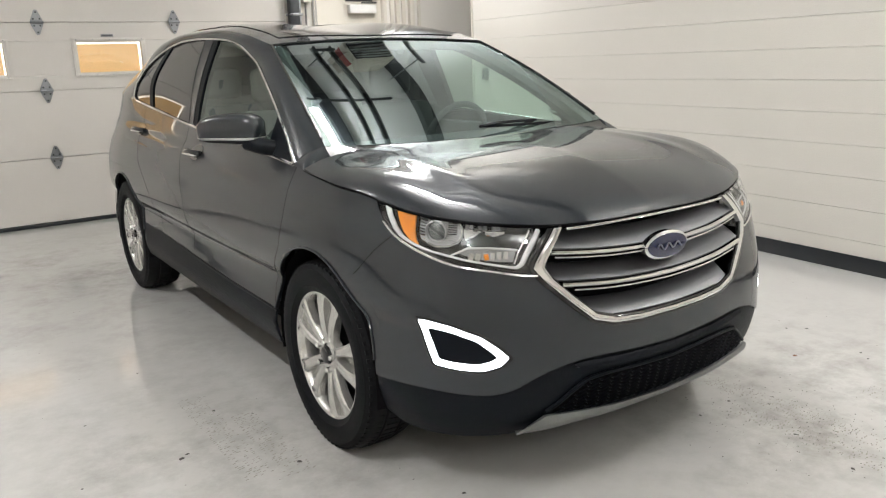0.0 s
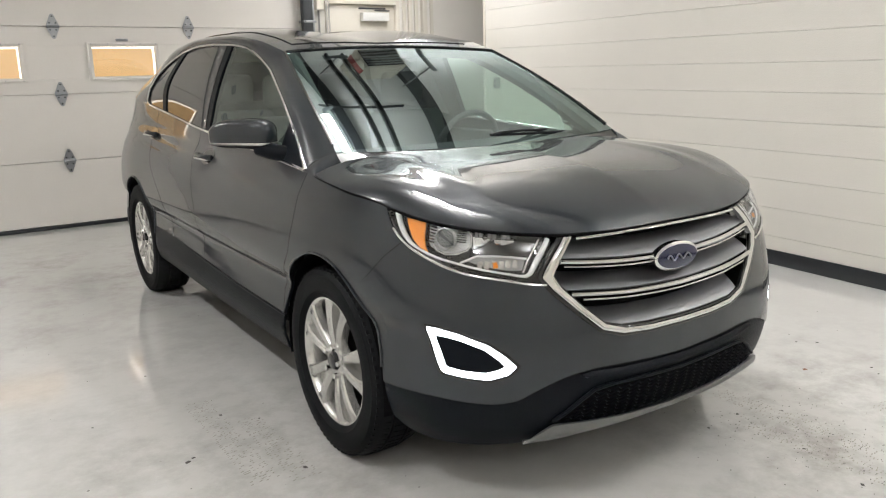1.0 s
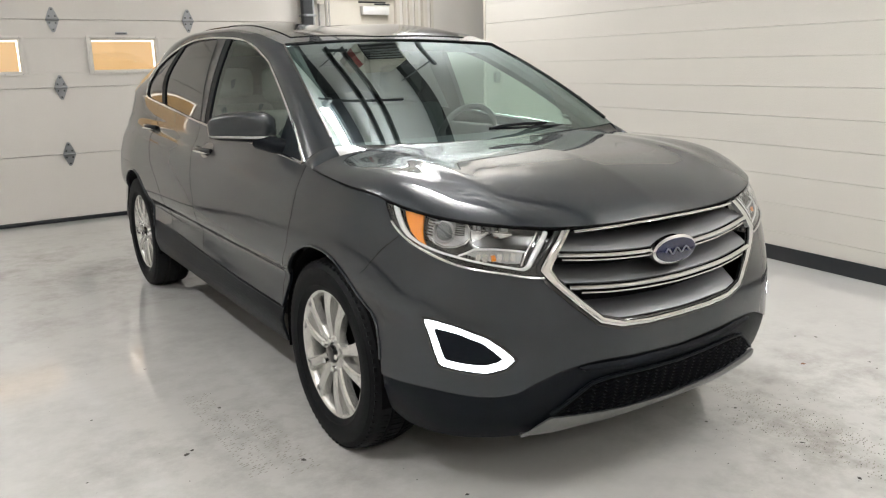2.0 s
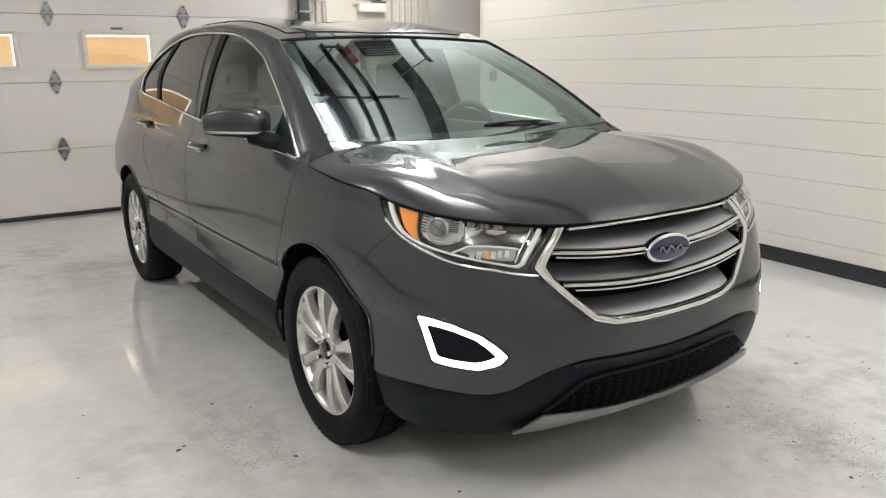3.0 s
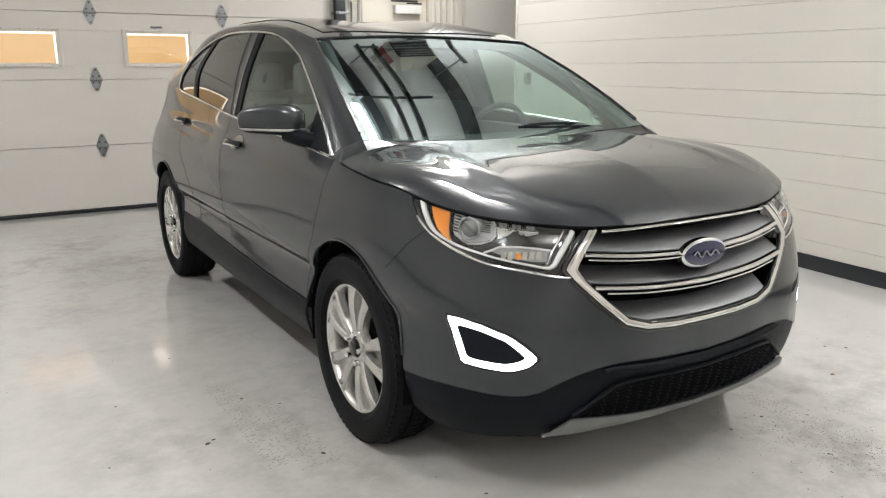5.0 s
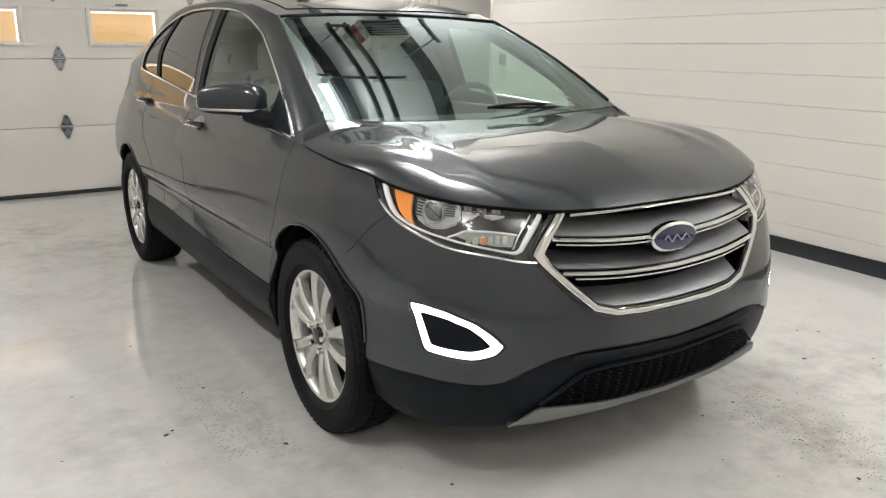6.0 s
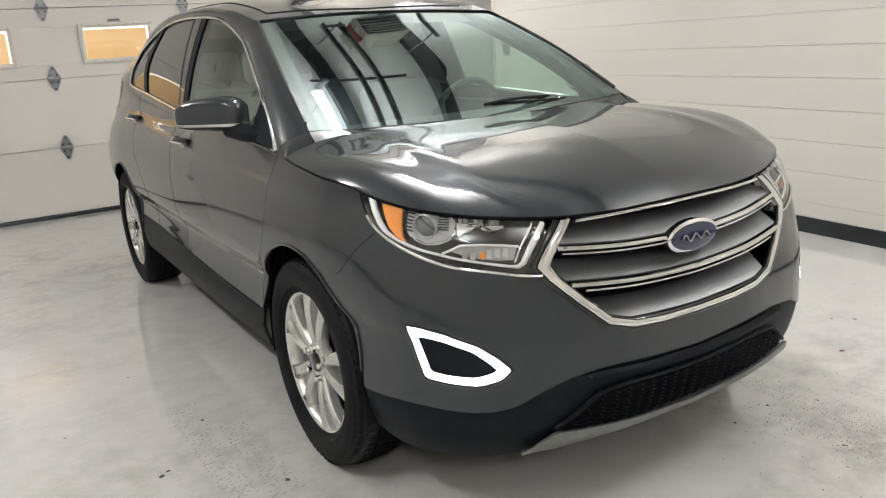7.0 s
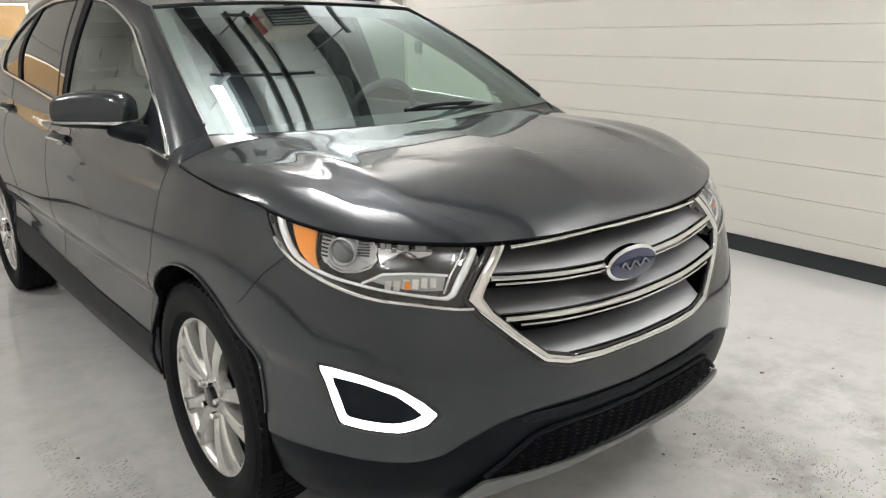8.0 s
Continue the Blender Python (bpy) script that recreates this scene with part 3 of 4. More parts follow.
# mirror
def mirror_shell(z_low, z_high, grow=1.0):
    c, ax = Vector((-.924, 1.645, 1.154)), Vector((-.165, .20, .0)).normalized()
    back = Vector((.20, .165, 0)).normalized()
    table = []
    for i in range(25):
        u = -1 + 2 * i / 24
        k = (1 - abs(u) ** 4.0) ** .34
        row = []
        for j in range(24):
            a = j * math.tau / 24
            h = math.copysign(abs(math.sin(a)) ** .62, math.sin(a))
            w = math.copysign(abs(math.cos(a)) ** .7, math.cos(a))
            z = min(z_high, max(z_low, h * .062 * k * (1 - .12 * u) + .010 * (1 - u * u)))
            row.append(c + ax * (u * .150) + back * (w * .062 * k * grow) + Vector((0, 0, z)))
        table.append(row)
    bm = bmesh.new()
    rows = grid(bm, table, close_v=True)
    bmesh.ops.remove_doubles(bm, verts=bm.verts, dist=.0005)
    bmesh.ops.recalc_face_normals(bm, faces=bm.faces)
    return bm


for side in (1, -1):
    turn = (lambda b: b) if side > 0 else flipped
    cap = part("wing_mirror", turn(mirror_shell(-.026, .1)), PAINT, car, "grey wing mirror cap", angle=50)
    part("mirror_base", turn(mirror_shell(-.1, -.037, .96)), BLACK, cap, "black lower mirror shell", angle=50)
    part("turn_signal", turn(mirror_shell(-.037, -.025, 1.06)), GUIDE, cap, "pale indicator strip", angle=50)
    bm = tube(bmesh.new(), [(-.885, 1.575, 1.108), (-.85, 1.51, 1.092), (-.82, 1.46, 1.085), (-.785, 1.445, 1.08)], .034, 12)
    part("mirror_arm", turn(bm), BLACK, cap, "black mirror arm")

# door handles
for y, z in ((2.36, 1.008), (3.52, 1.058)):
    s = s_of_y(y)

    def handle():
        return tube(bmesh.new(), [body(s - .10 + .20 * k / 12, z + .004 * math.sin(k / 12 * math.pi), .006 + .032 * math.sin(math.pi * k / 12) ** .5) for k in range(13)], .014, 10)

    def handle_strip():
        return tube(bmesh.new(), [body(s - .09 + .18 * k / 12, z - .008 + .004 * math.sin(k / 12 * math.pi), .016 + .034 * math.sin(math.pi * k / 12) ** .5) for k in range(13)], .005, 8)

    def cup():
        # flat oval on the skin; its black colour stands for the hollow's shade
        table = [[body(s - .02 + .085 * math.cos(a) * r / 5, z + .036 * math.sin(a) * r / 5, .002) for r in range(6)] for a in np.linspace(0, math.tau, 25)]
        b = bmesh.new()
        grid(b, table)
        return outward(b, (-1, 0, 0))

    for ob, turn in zip(both("door_handle", handle, PAINT, label="grey painted door handle"), (lambda b: b, flipped)):
        part("handle_strip", turn(handle_strip()), CHROME, ob, "chrome strip")
    both("recess_shade", cup, GLOSS_BLACK)

# headlamps
LAMP_LOW = [(.50, .758), (.556, .762), (.689, .785), (.822, .808), (.946, .847), (1.046, .886), (1.104, .925), (1.146, .968)]


def lamp_low(s):
    return line(LAMP_LOW, s)


def lamp_top(s):
    return line(HOOD_Z, s) - .010


def lamp(s, v, off):
    return body(s, lamp_low(s) + (lamp_top(s) - lamp_low(s)) * v, off)


def lamp_sheet(s0, s1, v0, v1, off0, off1=None, lean=0.0, n=14, m=8, bulge=0.0):
    off1 = off0 if off1 is None else off1
    table = [[lamp(s0 + (s1 - s0) * i / n + lean * (v0 + (v1 - v0) * j / m), v0 + (v1 - v0) * j / m,
                   off0 + (off1 - off0) * j / m + bulge * math.sin(math.pi * i / n) * math.sin(math.pi * j / m)) for j in range(m + 1)] for i in range(n + 1)]
    bm = bmesh.new()
    grid(bm, table)
    return outward(bm, (-1, -1, 0))


def lamp_tube(pts, r, flat=1.0):
    return tube(bmesh.new(), [lamp(s, v, o) for s, v, o in pts], r, 8, flat=flat)


def plate(points, off, deep):
    """A flat piece that follows the nose, with the outline of (s, z)."""
    q = [(sa + (sb - sa) * k / 3, za + (zb - za) * k / 3) for (sa, za), (sb, zb) in zip(points, points[1:] + points[:1]) for k in range(3)]
    ms, mz = sum(a for a, _ in q) / len(q), sum(b for _, b in q) / len(q)
    bm = bmesh.new()
    grid(bm, [[body(a + (ms - a) * r, b + (mz - b) * r, off) for r in (0, .35, .7, .98)] for a, b in q], close_u=True)
    return thicken(outward(bm, (-1, -1, 0)), deep)


def guide(points, radii, off=-.014):
    """A bar of changing thickness along a line of (s, z)."""
    ts = np.linspace(0, len(points) - 1, 6 * len(points))
    at = np.arange(len(points))
    line_s, line_z = np.interp(ts, at, [p[0] for p in points]), np.interp(ts, at, [p[1] for p in points])
    rr = np.interp(ts, at, radii)
    pts = [body(a, b, off) for a, b in zip(line_s, line_z)]
    bm = tube(bmesh.new(), pts, 1.0, 8)
    for i, v in enumerate(list(bm.verts)):
        k = i // 8
        v.co = pts[k] + (v.co - pts[k]) * float(rr[k])
    return bm


for side in (1, -1):
    turn = (lambda b: b) if side > 0 else flipped
    hl = part("headlamp", turn(thicken(lamp_sheet(.50, 1.142, 0, 1, -.055, lean=-.0), .01)), GLOSS_BLACK, car, "clear headlamp with amber side marker")
    part("bezel", turn(strip([(s, lamp_low(s)) for s in np.linspace(.50, 1.142, 16)], [(s, lamp_low(s) + .004) for s in np.linspace(.50, 1.142, 16)], .0, -.055, rows=3)), GLOSS_BLACK, hl)
    part("chrome_strip", turn(lamp_tube([(s, -.035, .002) for s in np.linspace(.535, 1.10, 40)], .0042)), CHROME, hl, "thin chrome lower edge")
    part("marker", turn(plate([(1.072, .951), (1.052, .920), (1.030, .893), (.995, .869), (.958, .857), (.972, .872), (.985, .900), (.994, .942)], -.018, .008)), AMBER, hl, "amber side marker")
    part("light_guide", turn(guide([(1.112, .965), (1.088, .932), (1.060, .902), (1.028, .878), (.985, .861), (.90, .839), (.80, .818), (.70, .799), (.62, .784)], (.0095, .0095, .009, .0075, .0055, .004, .0035, .0035, .004))), GUIDE, hl, "white light guide")
    part("light_guide", turn(guide([(.62, .784), (.598, .782), (.580, .790), (.556, .822), (.530, .852), (.503, .884)], (.004, .006, .008, .0095, .009, .008))), GUIDE, hl, "white light guide")
    part("guide_line", turn(guide([(.607, .793), (.585, .830), (.560, .858), (.536, .886)], (.003, .003, .003, .003))), CHROME, hl)
    # projector: silver housing, ring and lens, with slotted cheeks on both sides
    part("projector_frame", turn(plate([(.982, .934), (.93, .929), (.87, .926), (.808, .921), (.794, .905), (.795, .876), (.815, .862), (.85, .853), (.895, .852), (.925, .862), (.955, .868), (.972, .884)], -.034, .008)), LAMP_SILVER, hl, "silver projector housing")
    part("projector_rim", turn(guide([(.93, .929), (.87, .926), (.808, .921), (.794, .905), (.795, .876), (.815, .862), (.85, .853), (.895, .852), (.925, .862), (.938, .876)], (.0035,) * 10, -.024)), CHROME, hl, "chrome rim")
    c = body(.897, .896, -.030)
    way = (body(.897, .896, 0.0) - c).normalized()
    up = Vector((0, 0, 1))
    sidew = way.cross(up).normalized()
    up = sidew.cross(way)

    def turned(profile, centre, n=28):
        b = bmesh.new()
        grid(b, [[centre + way * d + (sidew * math.cos(k * math.tau / n) + up * math.sin(k * math.tau / n)) * r for k in range(n)] for d, r in profile], close_v=True)
        bmesh.ops.recalc_face_normals(b, faces=b.faces)
        return b

    part("projector_ring", turn(turned([(0, .036), (.012, .0355), (.014, .033), (.004, .030), (-.01, .028)], c)), LAMP_SILVER, hl, "silver projector ring")
    part("projector_lens", turn(turned([(0, .030), (.008, .027), (.014, .019), (.017, .010), (.018, .001)], c)), LENS, hl, "grey projector lens")
    for k in range(6):
        z = .888 + k * .0062
        part("slot", turn(guide([(.856, z), (.838, z - .001), (.818, z - .002)], (.0016,) * 3, -.028)), GLOSS_BLACK, hl)
        z = .884 + k * .0085
        part("slot", turn(guide([(.974, z + .004), (.960, z + .002), (.942, z)], (.0022,) * 3, -.028)), GLOSS_BLACK, hl)
    # upper reflector with facets, lower indicator with its bulb
    part("reflector", turn(plate([(.790, .919), (.700, .909), (.600, .900), (.628, .878), (.672, .872), (.700, .884), (.745, .892), (.770, .880), (.782, .866), (.790, .885)], -.036, .004)), CHROME, hl, "faceted chrome reflector")
    for k in range(9):
        t0 = .622 + k * .018
        high = .9015 + .9 * (t0 - .60) * .1
        part("facet", turn(plate([(t0, high), (t0 + .015, high + .0012), (t0 + .015, high - .014), (t0, high - .015)], -.027 - .004 * (k % 2), .003)), LAMP_SILVER if k % 3 else CHROME, hl)
    part("indicator", turn(plate([(.812, .831), (.772, .843), (.70, .839), (.59, .829), (.604, .796), (.66, .799), (.74, .813)], -.030, .006)), LAMP_SILVER, hl, "pale lower indicator")
    for k in range(6):
        t0 = .622 + k * .025
        part("facet", turn(plate([(t0, .829), (t0 + .018, .832), (t0 + .022, .810), (t0 + .004, .806)], -.022 - .003 * (k % 2), .003)), CHROME, hl)
    part("indicator_bulb", turn(plate([(.712, .828), (.698, .829), (.694, .812), (.710, .810)], -.016, .006)), AMBER, hl, "amber bulb")
    part("divider", turn(guide([(.835, .828), (.800, .838), (.772, .847), (.70, .845), (.64, .839), (.588, .832)], (.0035,) * 6, -.020)), GUIDE, hl, "pale divider")
    cover = part("lens", turn(lamp_sheet(.502, 1.140, -.02, .99, -.002)), LAMP_GLASS, hl, "clear lamp lens")
    cover.visible_shadow = False

# grille
FRAME_OUT = [(0, .562), (.15, .563), (.27, .573), (.352, .597), (.436, .668), (.518, .742), (.548, .778), (.541, .792), (.504, .838), (.452, .889)]
FRAME_IN = [(0, .578), (.15, .580), (.262, .590), (.340, .614), (.416, .678), (.483, .740), (.507, .777), (.502, .789), (.472, .830), (.418, .889)]
SURROUND = [(0, .552), (.15, .553), (.276, .563), (.364, .590), (.448, .660), (.534, .738), (.562, .778), (.556, .796), (.518, .842), (.476, .889)]


def grille_end(z):
    """How far the opening reaches from the car's middle at that height."""
    return float(np.interp(z, [p[1] for p in FRAME_IN], [p[0] for p in FRAME_IN]))


grille = part("grille", mirrored(strip([(0, .560), (.295, .572), (.54, .775), (.51, .80), (.46, .886)], [(0, .578), (.02, .60), (.02, .80), (.02, .84), (0, .886)], -.085, -.085, n=30, rows=10)), DARK, car, "chrome framed grille with three satin bars")
frame_ring = loop_band(FRAME_OUT, FRAME_IN, .008, closed=False, n=8)
part("grille_frame", mirrored(frame_ring), CHROME, grille, "bright chrome grille frame")
part("frame_surround", mirrored(loop_band(SURROUND, FRAME_OUT, .003, closed=False, n=8)), GLOSS_BLACK, grille, "black surround of the grille frame")
part("frame_line", mirrored(tube(bmesh.new(), [body(a + .004 * (a > .3), b + .004, -.001) for a, b in FRAME_IN], .0045, 6)), GLOSS_BLACK, grille)


def sweep(s):
    """How far the grille's bars rise towards their ends."""
    return .030 * (s / .47) ** 1.8


def bar_face(z_hi, z_lo, deep):
    table = []
    for k in range(31):
        row = []
        for r in range(9):
            q = r / 8
            z = z_hi + (z_lo - z_hi) * q
            x = (grille_end(z + .022) - .003) * k / 30
            row.append(body(x, z + sweep(x), deep * (1 - q) ** 1.1 - .004))
        table.append(row)
    b = bmesh.new()
    grid(b, table)
    return thicken(mirrored(outward(b, (0, -1, 0))), .006)


def bar_line(z, r, off, end=.004, flat=1.0, rise=1.0):
    xs = [(grille_end(z + rise * .025) - end) * k / 30 for k in range(31)]
    pts = [body(x, z + rise * sweep(x), off) for x in xs]
    return mirrored(tube(bmesh.new(), pts, r, 8, flat=flat))


for hi, lo, bar, thin in ((.846, .799, .789, .773), (.742, .703, .692, .674), (.630, .590, None, None)):
    part("grille_bar", bar_face(hi, lo, -.075), SATIN, grille, "satin silver grille bar")
    if bar:
        part("bar_trim", bar_line(bar, .0078, .004), CHROME, grille, "chrome bar edge")
        part("bar_gap", bar_line((bar + thin) / 2 + .001, .0045, -.004), GLOSS_BLACK, grille)
        part("bar_trim", bar_line(thin, .0036, .0, .03), CHROME, grille, "thin chrome line")
part("bar_trim", bar_line(.881, .0045, .004, .02, rise=0.0), CHROME, grille, "thin chrome line under the hood")


def oval(a, b, depth, lift, n=48):
    """A domed oval plate on the nose."""
    c = body(0, .781, lift)
    bm = bmesh.new()
    rows = [[Vector((0, 0, 0)) + c + Vector((a * q * math.cos(t), -depth * (1 - q ** 4), b * q * math.sin(t))) for t in np.linspace(0, math.tau, n, endpoint=False)] for q in (1.0, .97, .9, .7, .4, .02)]
    rows.insert(0, [p + Vector((0, .02, 0)) for p in rows[0]])
    grid(bm, rows, close_v=True)
    return outward(bm, (0, -1, 0))


emblem = part("emblem", oval(.106, .049, .010, .016), CHROME, grille, "blue oval badge with a chrome rim")
part("emblem_field", oval(.095, .040, .004, .0235), BLUE, emblem, "dark blue oval")
bm = bmesh.new()
c = body(0, .781, .030)
tube(bm, [c + Vector((-.060 + .120 * k / 24, -.0005, .011 * math.sin(k * math.pi / 4.4) * (1 - .3 * k / 24))) for k in range(25)], .0030, 6)
part("emblem_mark", bm, SATIN, emblem, "plain silver stroke")

# fog lamps
FOG_OUT = [(.941, .634), (.897, .632), (.822, .617), (.731, .586), (.681, .550), (.645, .515), (.672, .489), (.731, .474), (.822, .482), (.885, .491), (.908, .545)]
FOG_IN = [(.905, .606), (.872, .604), (.820, .595), (.746, .571), (.708, .542), (.684, .518), (.704, .508), (.742, .499), (.820, .505), (.868, .512), (.884, .553)]
FOG_EDGE = [(.951, .641), (.90, .640), (.822, .625), (.728, .594), (.672, .555), (.634, .515), (.664, .482), (.728, .466), (.822, .474), (.892, .484), (.917, .545)]
FOG_OUT, FOG_IN, FOG_EDGE = rounded(FOG_OUT), rounded(FOG_IN), rounded(FOG_EDGE)
for side in (1, -1):
    turn = (lambda b: b) if side > 0 else flipped
    fog = part("fog_lamp", turn(loop_band(FOG_EDGE, FOG_OUT, .0014)), GLOSS_BLACK, car, "white glowing fog lamp ring in black surround")
    part("light_ring", turn(loop_band(FOG_OUT, FOG_IN, .0008)), LED, fog, "glowing white light ring")
    b = bmesh.new()
    mid = (.79, .553)
    grid(b, [[body(s + (mid[0] - s) * q, z + (mid[1] - z) * q, .0015 - .0) for q in (0, .25, .5, .75, .98)] for s, z in FOG_IN + FOG_IN[:1]])
    part("fog_plate", turn(outward(b, (-1, -1, 0))), BLACK, fog, "dark fog lamp plate")

# lower intake and skid plate
INTAKE = [(0, .275), (.30, .290), (.50, .304)], [(0, .390), (.32, .400), (.385, .392)]
part("intake", thicken(mirrored(strip(INTAKE[0], INTAKE[1], .001, .001, n=24)), .002), DARK, car, "black honeycomb lower intake")
MESH = material("black_mesh_plastic", (0.0035, 0.004, 0.006), 0.5, spec=0.06)
zig = bmesh.new()
for k in range(9):
    z0 = .286 + k * .0125
    end = float(np.interp(z0, [.30, .39], [.49, .37]))
    n = int(end / .011)
    tube(zig, [body(end * i / n, z0 + (.0035 if (i // 2) % 2 else -.0035) + .006 * (i / n), .006) for i in range(n + 1)], .0028, 5)
ob = part("intake_mesh", mirrored(zig), MESH, car, "black honeycomb mesh")
tagged(ob, kind="stuff")
part("intake_lip", mirrored(tube(bmesh.new(), [body(s, z, .002) for s, z in ((0, .400), (.15, .404), (.30, .410), (.38, .402), (.43, .372), (.48, .335), (.52, .312))], .007, 8)), BLACK, car, "black intake surround")
part("bumper_lip", thicken(mirrored(strip([(0, .424), (.20, .430), (.34, .440), (.38, .444), (.41, .450)], [(0, .450), (.20, .455), (.34, .463), (.40, .466), (.43, .462)], .010, .002, rows=4, sag=.004)), .008), BLACK, car, "dark lip under the bumper")
part("skid_plate", thicken(mirrored(strip([(0, .236), (.20, .235), (.40, .236), (.51, .231), (.618, .236)], [(0, .266), (.20, .275), (.42, .294), (.525, .304), (.618, .243)], .014, .018, n=30, rows=6, sag=.010)), .012), SKID, car, "satin silver skid plate")

# wiper and aerial
part("wiper", tube(bmesh.new(), [(-.02, 1.135, 1.128), (.05, 1.14, 1.135), (.18, 1.165, 1.135), (.32, 1.20, 1.128), (.42, 1.22, 1.12)], .007, 6), BLACK, car, "black wiper")
part("wiper", tube(bmesh.new(), [(.02, 1.15, 1.125), (.25, 1.165, 1.118), (.5, 1.19, 1.11)], .006, 6), BLACK, car, "black wiper")
bm = bmesh.new()
grid(bm, [[(x * (1 - h), 3.75 + .12 * k / 6 + .05 * h, 1.588 + .05 * h * math.sin(math.pi * k / 6 * .9)) for k in range(7)] for x, h in ((-.03, 0), (-.015, .6), (0, .95), (.015, .6), (.03, 0))])
part("aerial", outward(bm, (0, 0, 1)), GLOSS_BLACK, car, "small black roof aerial")

# underside, wheel wells, cabin
part("underbody", boxed(-.72, .72, .42, 4.45, .25, .34, bevel=.03), DARK, car, "dark underbody")
part("engine_bay", boxed(-.55, .55, .42, 1.1, .34, .86, bevel=.02), DARK, car)
for h in HUBS:
    def well():
        b = bmesh.new()
        grid(b, [[(x, h + .01 - .392 * math.cos(a), HUB_Z - .02 + .428 * math.sin(a)) for x in (-.885, -.75, -.52)] for a in np.linspace(-.15, math.pi + .15, 30)])
        rows = [(-.52, h + .01 - .392 * math.cos(a), HUB_Z - .02 + .428 * math.sin(a)) for a in np.linspace(-.15, math.pi + .15, 30)]
        b.faces.new([b.verts.new(p) for p in rows])
        return outward(b, (0, 0, -1))
    both("wheel_well", well, DARK)
part("dashboard", boxed(-.70, .70, 1.24, 1.72, .80, 1.055, bevel=.05, seg=4), CABIN, car, "dark dashboard")
part("door_trim", boxed(-.80, -.74, 1.5, 3.6, .5, 1.05, bevel=.02), CABIN, car)
part("door_trim", boxed(.74, .80, 1.5, 3.6, .5, 1.05, bevel=.02), CABIN, car)
part("cabin_floor", boxed(-.74, .74, 1.3, 4.4, .36, .42), CABIN, car)
part("cabin_rear", boxed(-.60, .60, 4.2, 4.3, .42, 1.2), CABIN, car)
bm = bmesh.new()
cw = Vector((.36, 1.83, 1.02))
tube(bm, [cw + Vector((.18 * math.cos(a), -.055 * math.sin(a), .165 * math.sin(a))) for a in np.linspace(0, math.tau, 40, endpoint=False)], .016, 8, closed=True)
tube(bm, [cw + Vector((-.17, 0, 0)), cw, cw + Vector((.17, 0, 0))], .02, 6)
tube(bm, [cw, cw + Vector((0, .03, -.15))], .02, 6)
part("steering_wheel", bm, CABIN, car, "dark steering wheel")
for x, y in ((-.36, 2.25), (.36, 2.25), (-.36, 3.1), (.36, 3.1)):
    seat = part("seat", boxed(x - .25, x + .25, y - .45, y + .05, .5, .66, bevel=.05, seg=3), SEAT, car, "grey cloth seat")
    b = boxed(-.24, .24, -.07, .07, 0, .60, bevel=.055, seg=4)
    bmesh.ops.rotate(b, verts=b.verts, matrix=Matrix.Rotation(radians(-16), 3, "X"))
    bmesh.ops.translate(b, verts=b.verts, vec=(x, y + .05, .60))
    part("backrest", b, SEAT, seat)
    part("headrest", boxed(x - .13, x + .13, y + .19, y + .29, 1.22, 1.40, bevel=.045, seg=4), SEAT, seat)


# wheels
def lathe(bm, profile, n=72):
    """Turns a profile of (x, radius) about the axle."""
    return grid(bm, [[(x, r * math.cos(k * math.tau / n), r * math.sin(k * math.tau / n)) for k in range(n)] for x, r in profile], close_v=True)


def tyre_mesh():
    bm = bmesh.new()
    lathe(bm, [(-.080, .232), (-.098, .245), (-.107, .262), (-.112, .266), (-.116, .29), (-.1165, .312), (-.112, .330), (-.107, .334), (-.103, .346), (-.092, .3555),
               (-.075, .359), (-.040, .3615), (-.039, .354), (-.031, .354), (-.030, .362), (0, .3625), (.030, .362), (.031, .354), (.039, .354), (.040, .3615), (.075, .359), (.092, .3555),
               (.107, .334), (.1165, .312), (.116, .29), (.107, .262), (.080, .232)], 96)
    bmesh.ops.recalc_face_normals(bm, faces=bm.faces)
    for v in bm.verts:
        v.co.z = max(v.co.z, -HUB_Z + .0005)
    return bm


def tread_mesh():
    """Shoulder blocks of the tread."""
    bm = bmesh.new()
    for k in range(72):
        a = k * math.tau / 72
        for x0, x1 in ((-.104, -.046), (-.026, .026), (.046, .104)):
            pts = []
            for x, da in ((x0, .006), (x1, .02), (x1, .062), (x0, .05)):
                r = .3652 if abs(x) < .09 else .352
                pts.append((x, r * math.cos(a + da), max(r * math.sin(a + da), -HUB_Z + .0003)))
            low = [(p[0], p[1] * .985, p[2] * .985) for p in pts]
            v = [bm.verts.new(p) for p in pts + low]
            bm.faces.new(v[:4])
            for i in range(4):
                bm.faces.new((v[i], v[i + 4], v[(i + 1) % 4 + 4], v[(i + 1) % 4]))
    bmesh.ops.recalc_face_normals(bm, faces=bm.faces)
    return bm


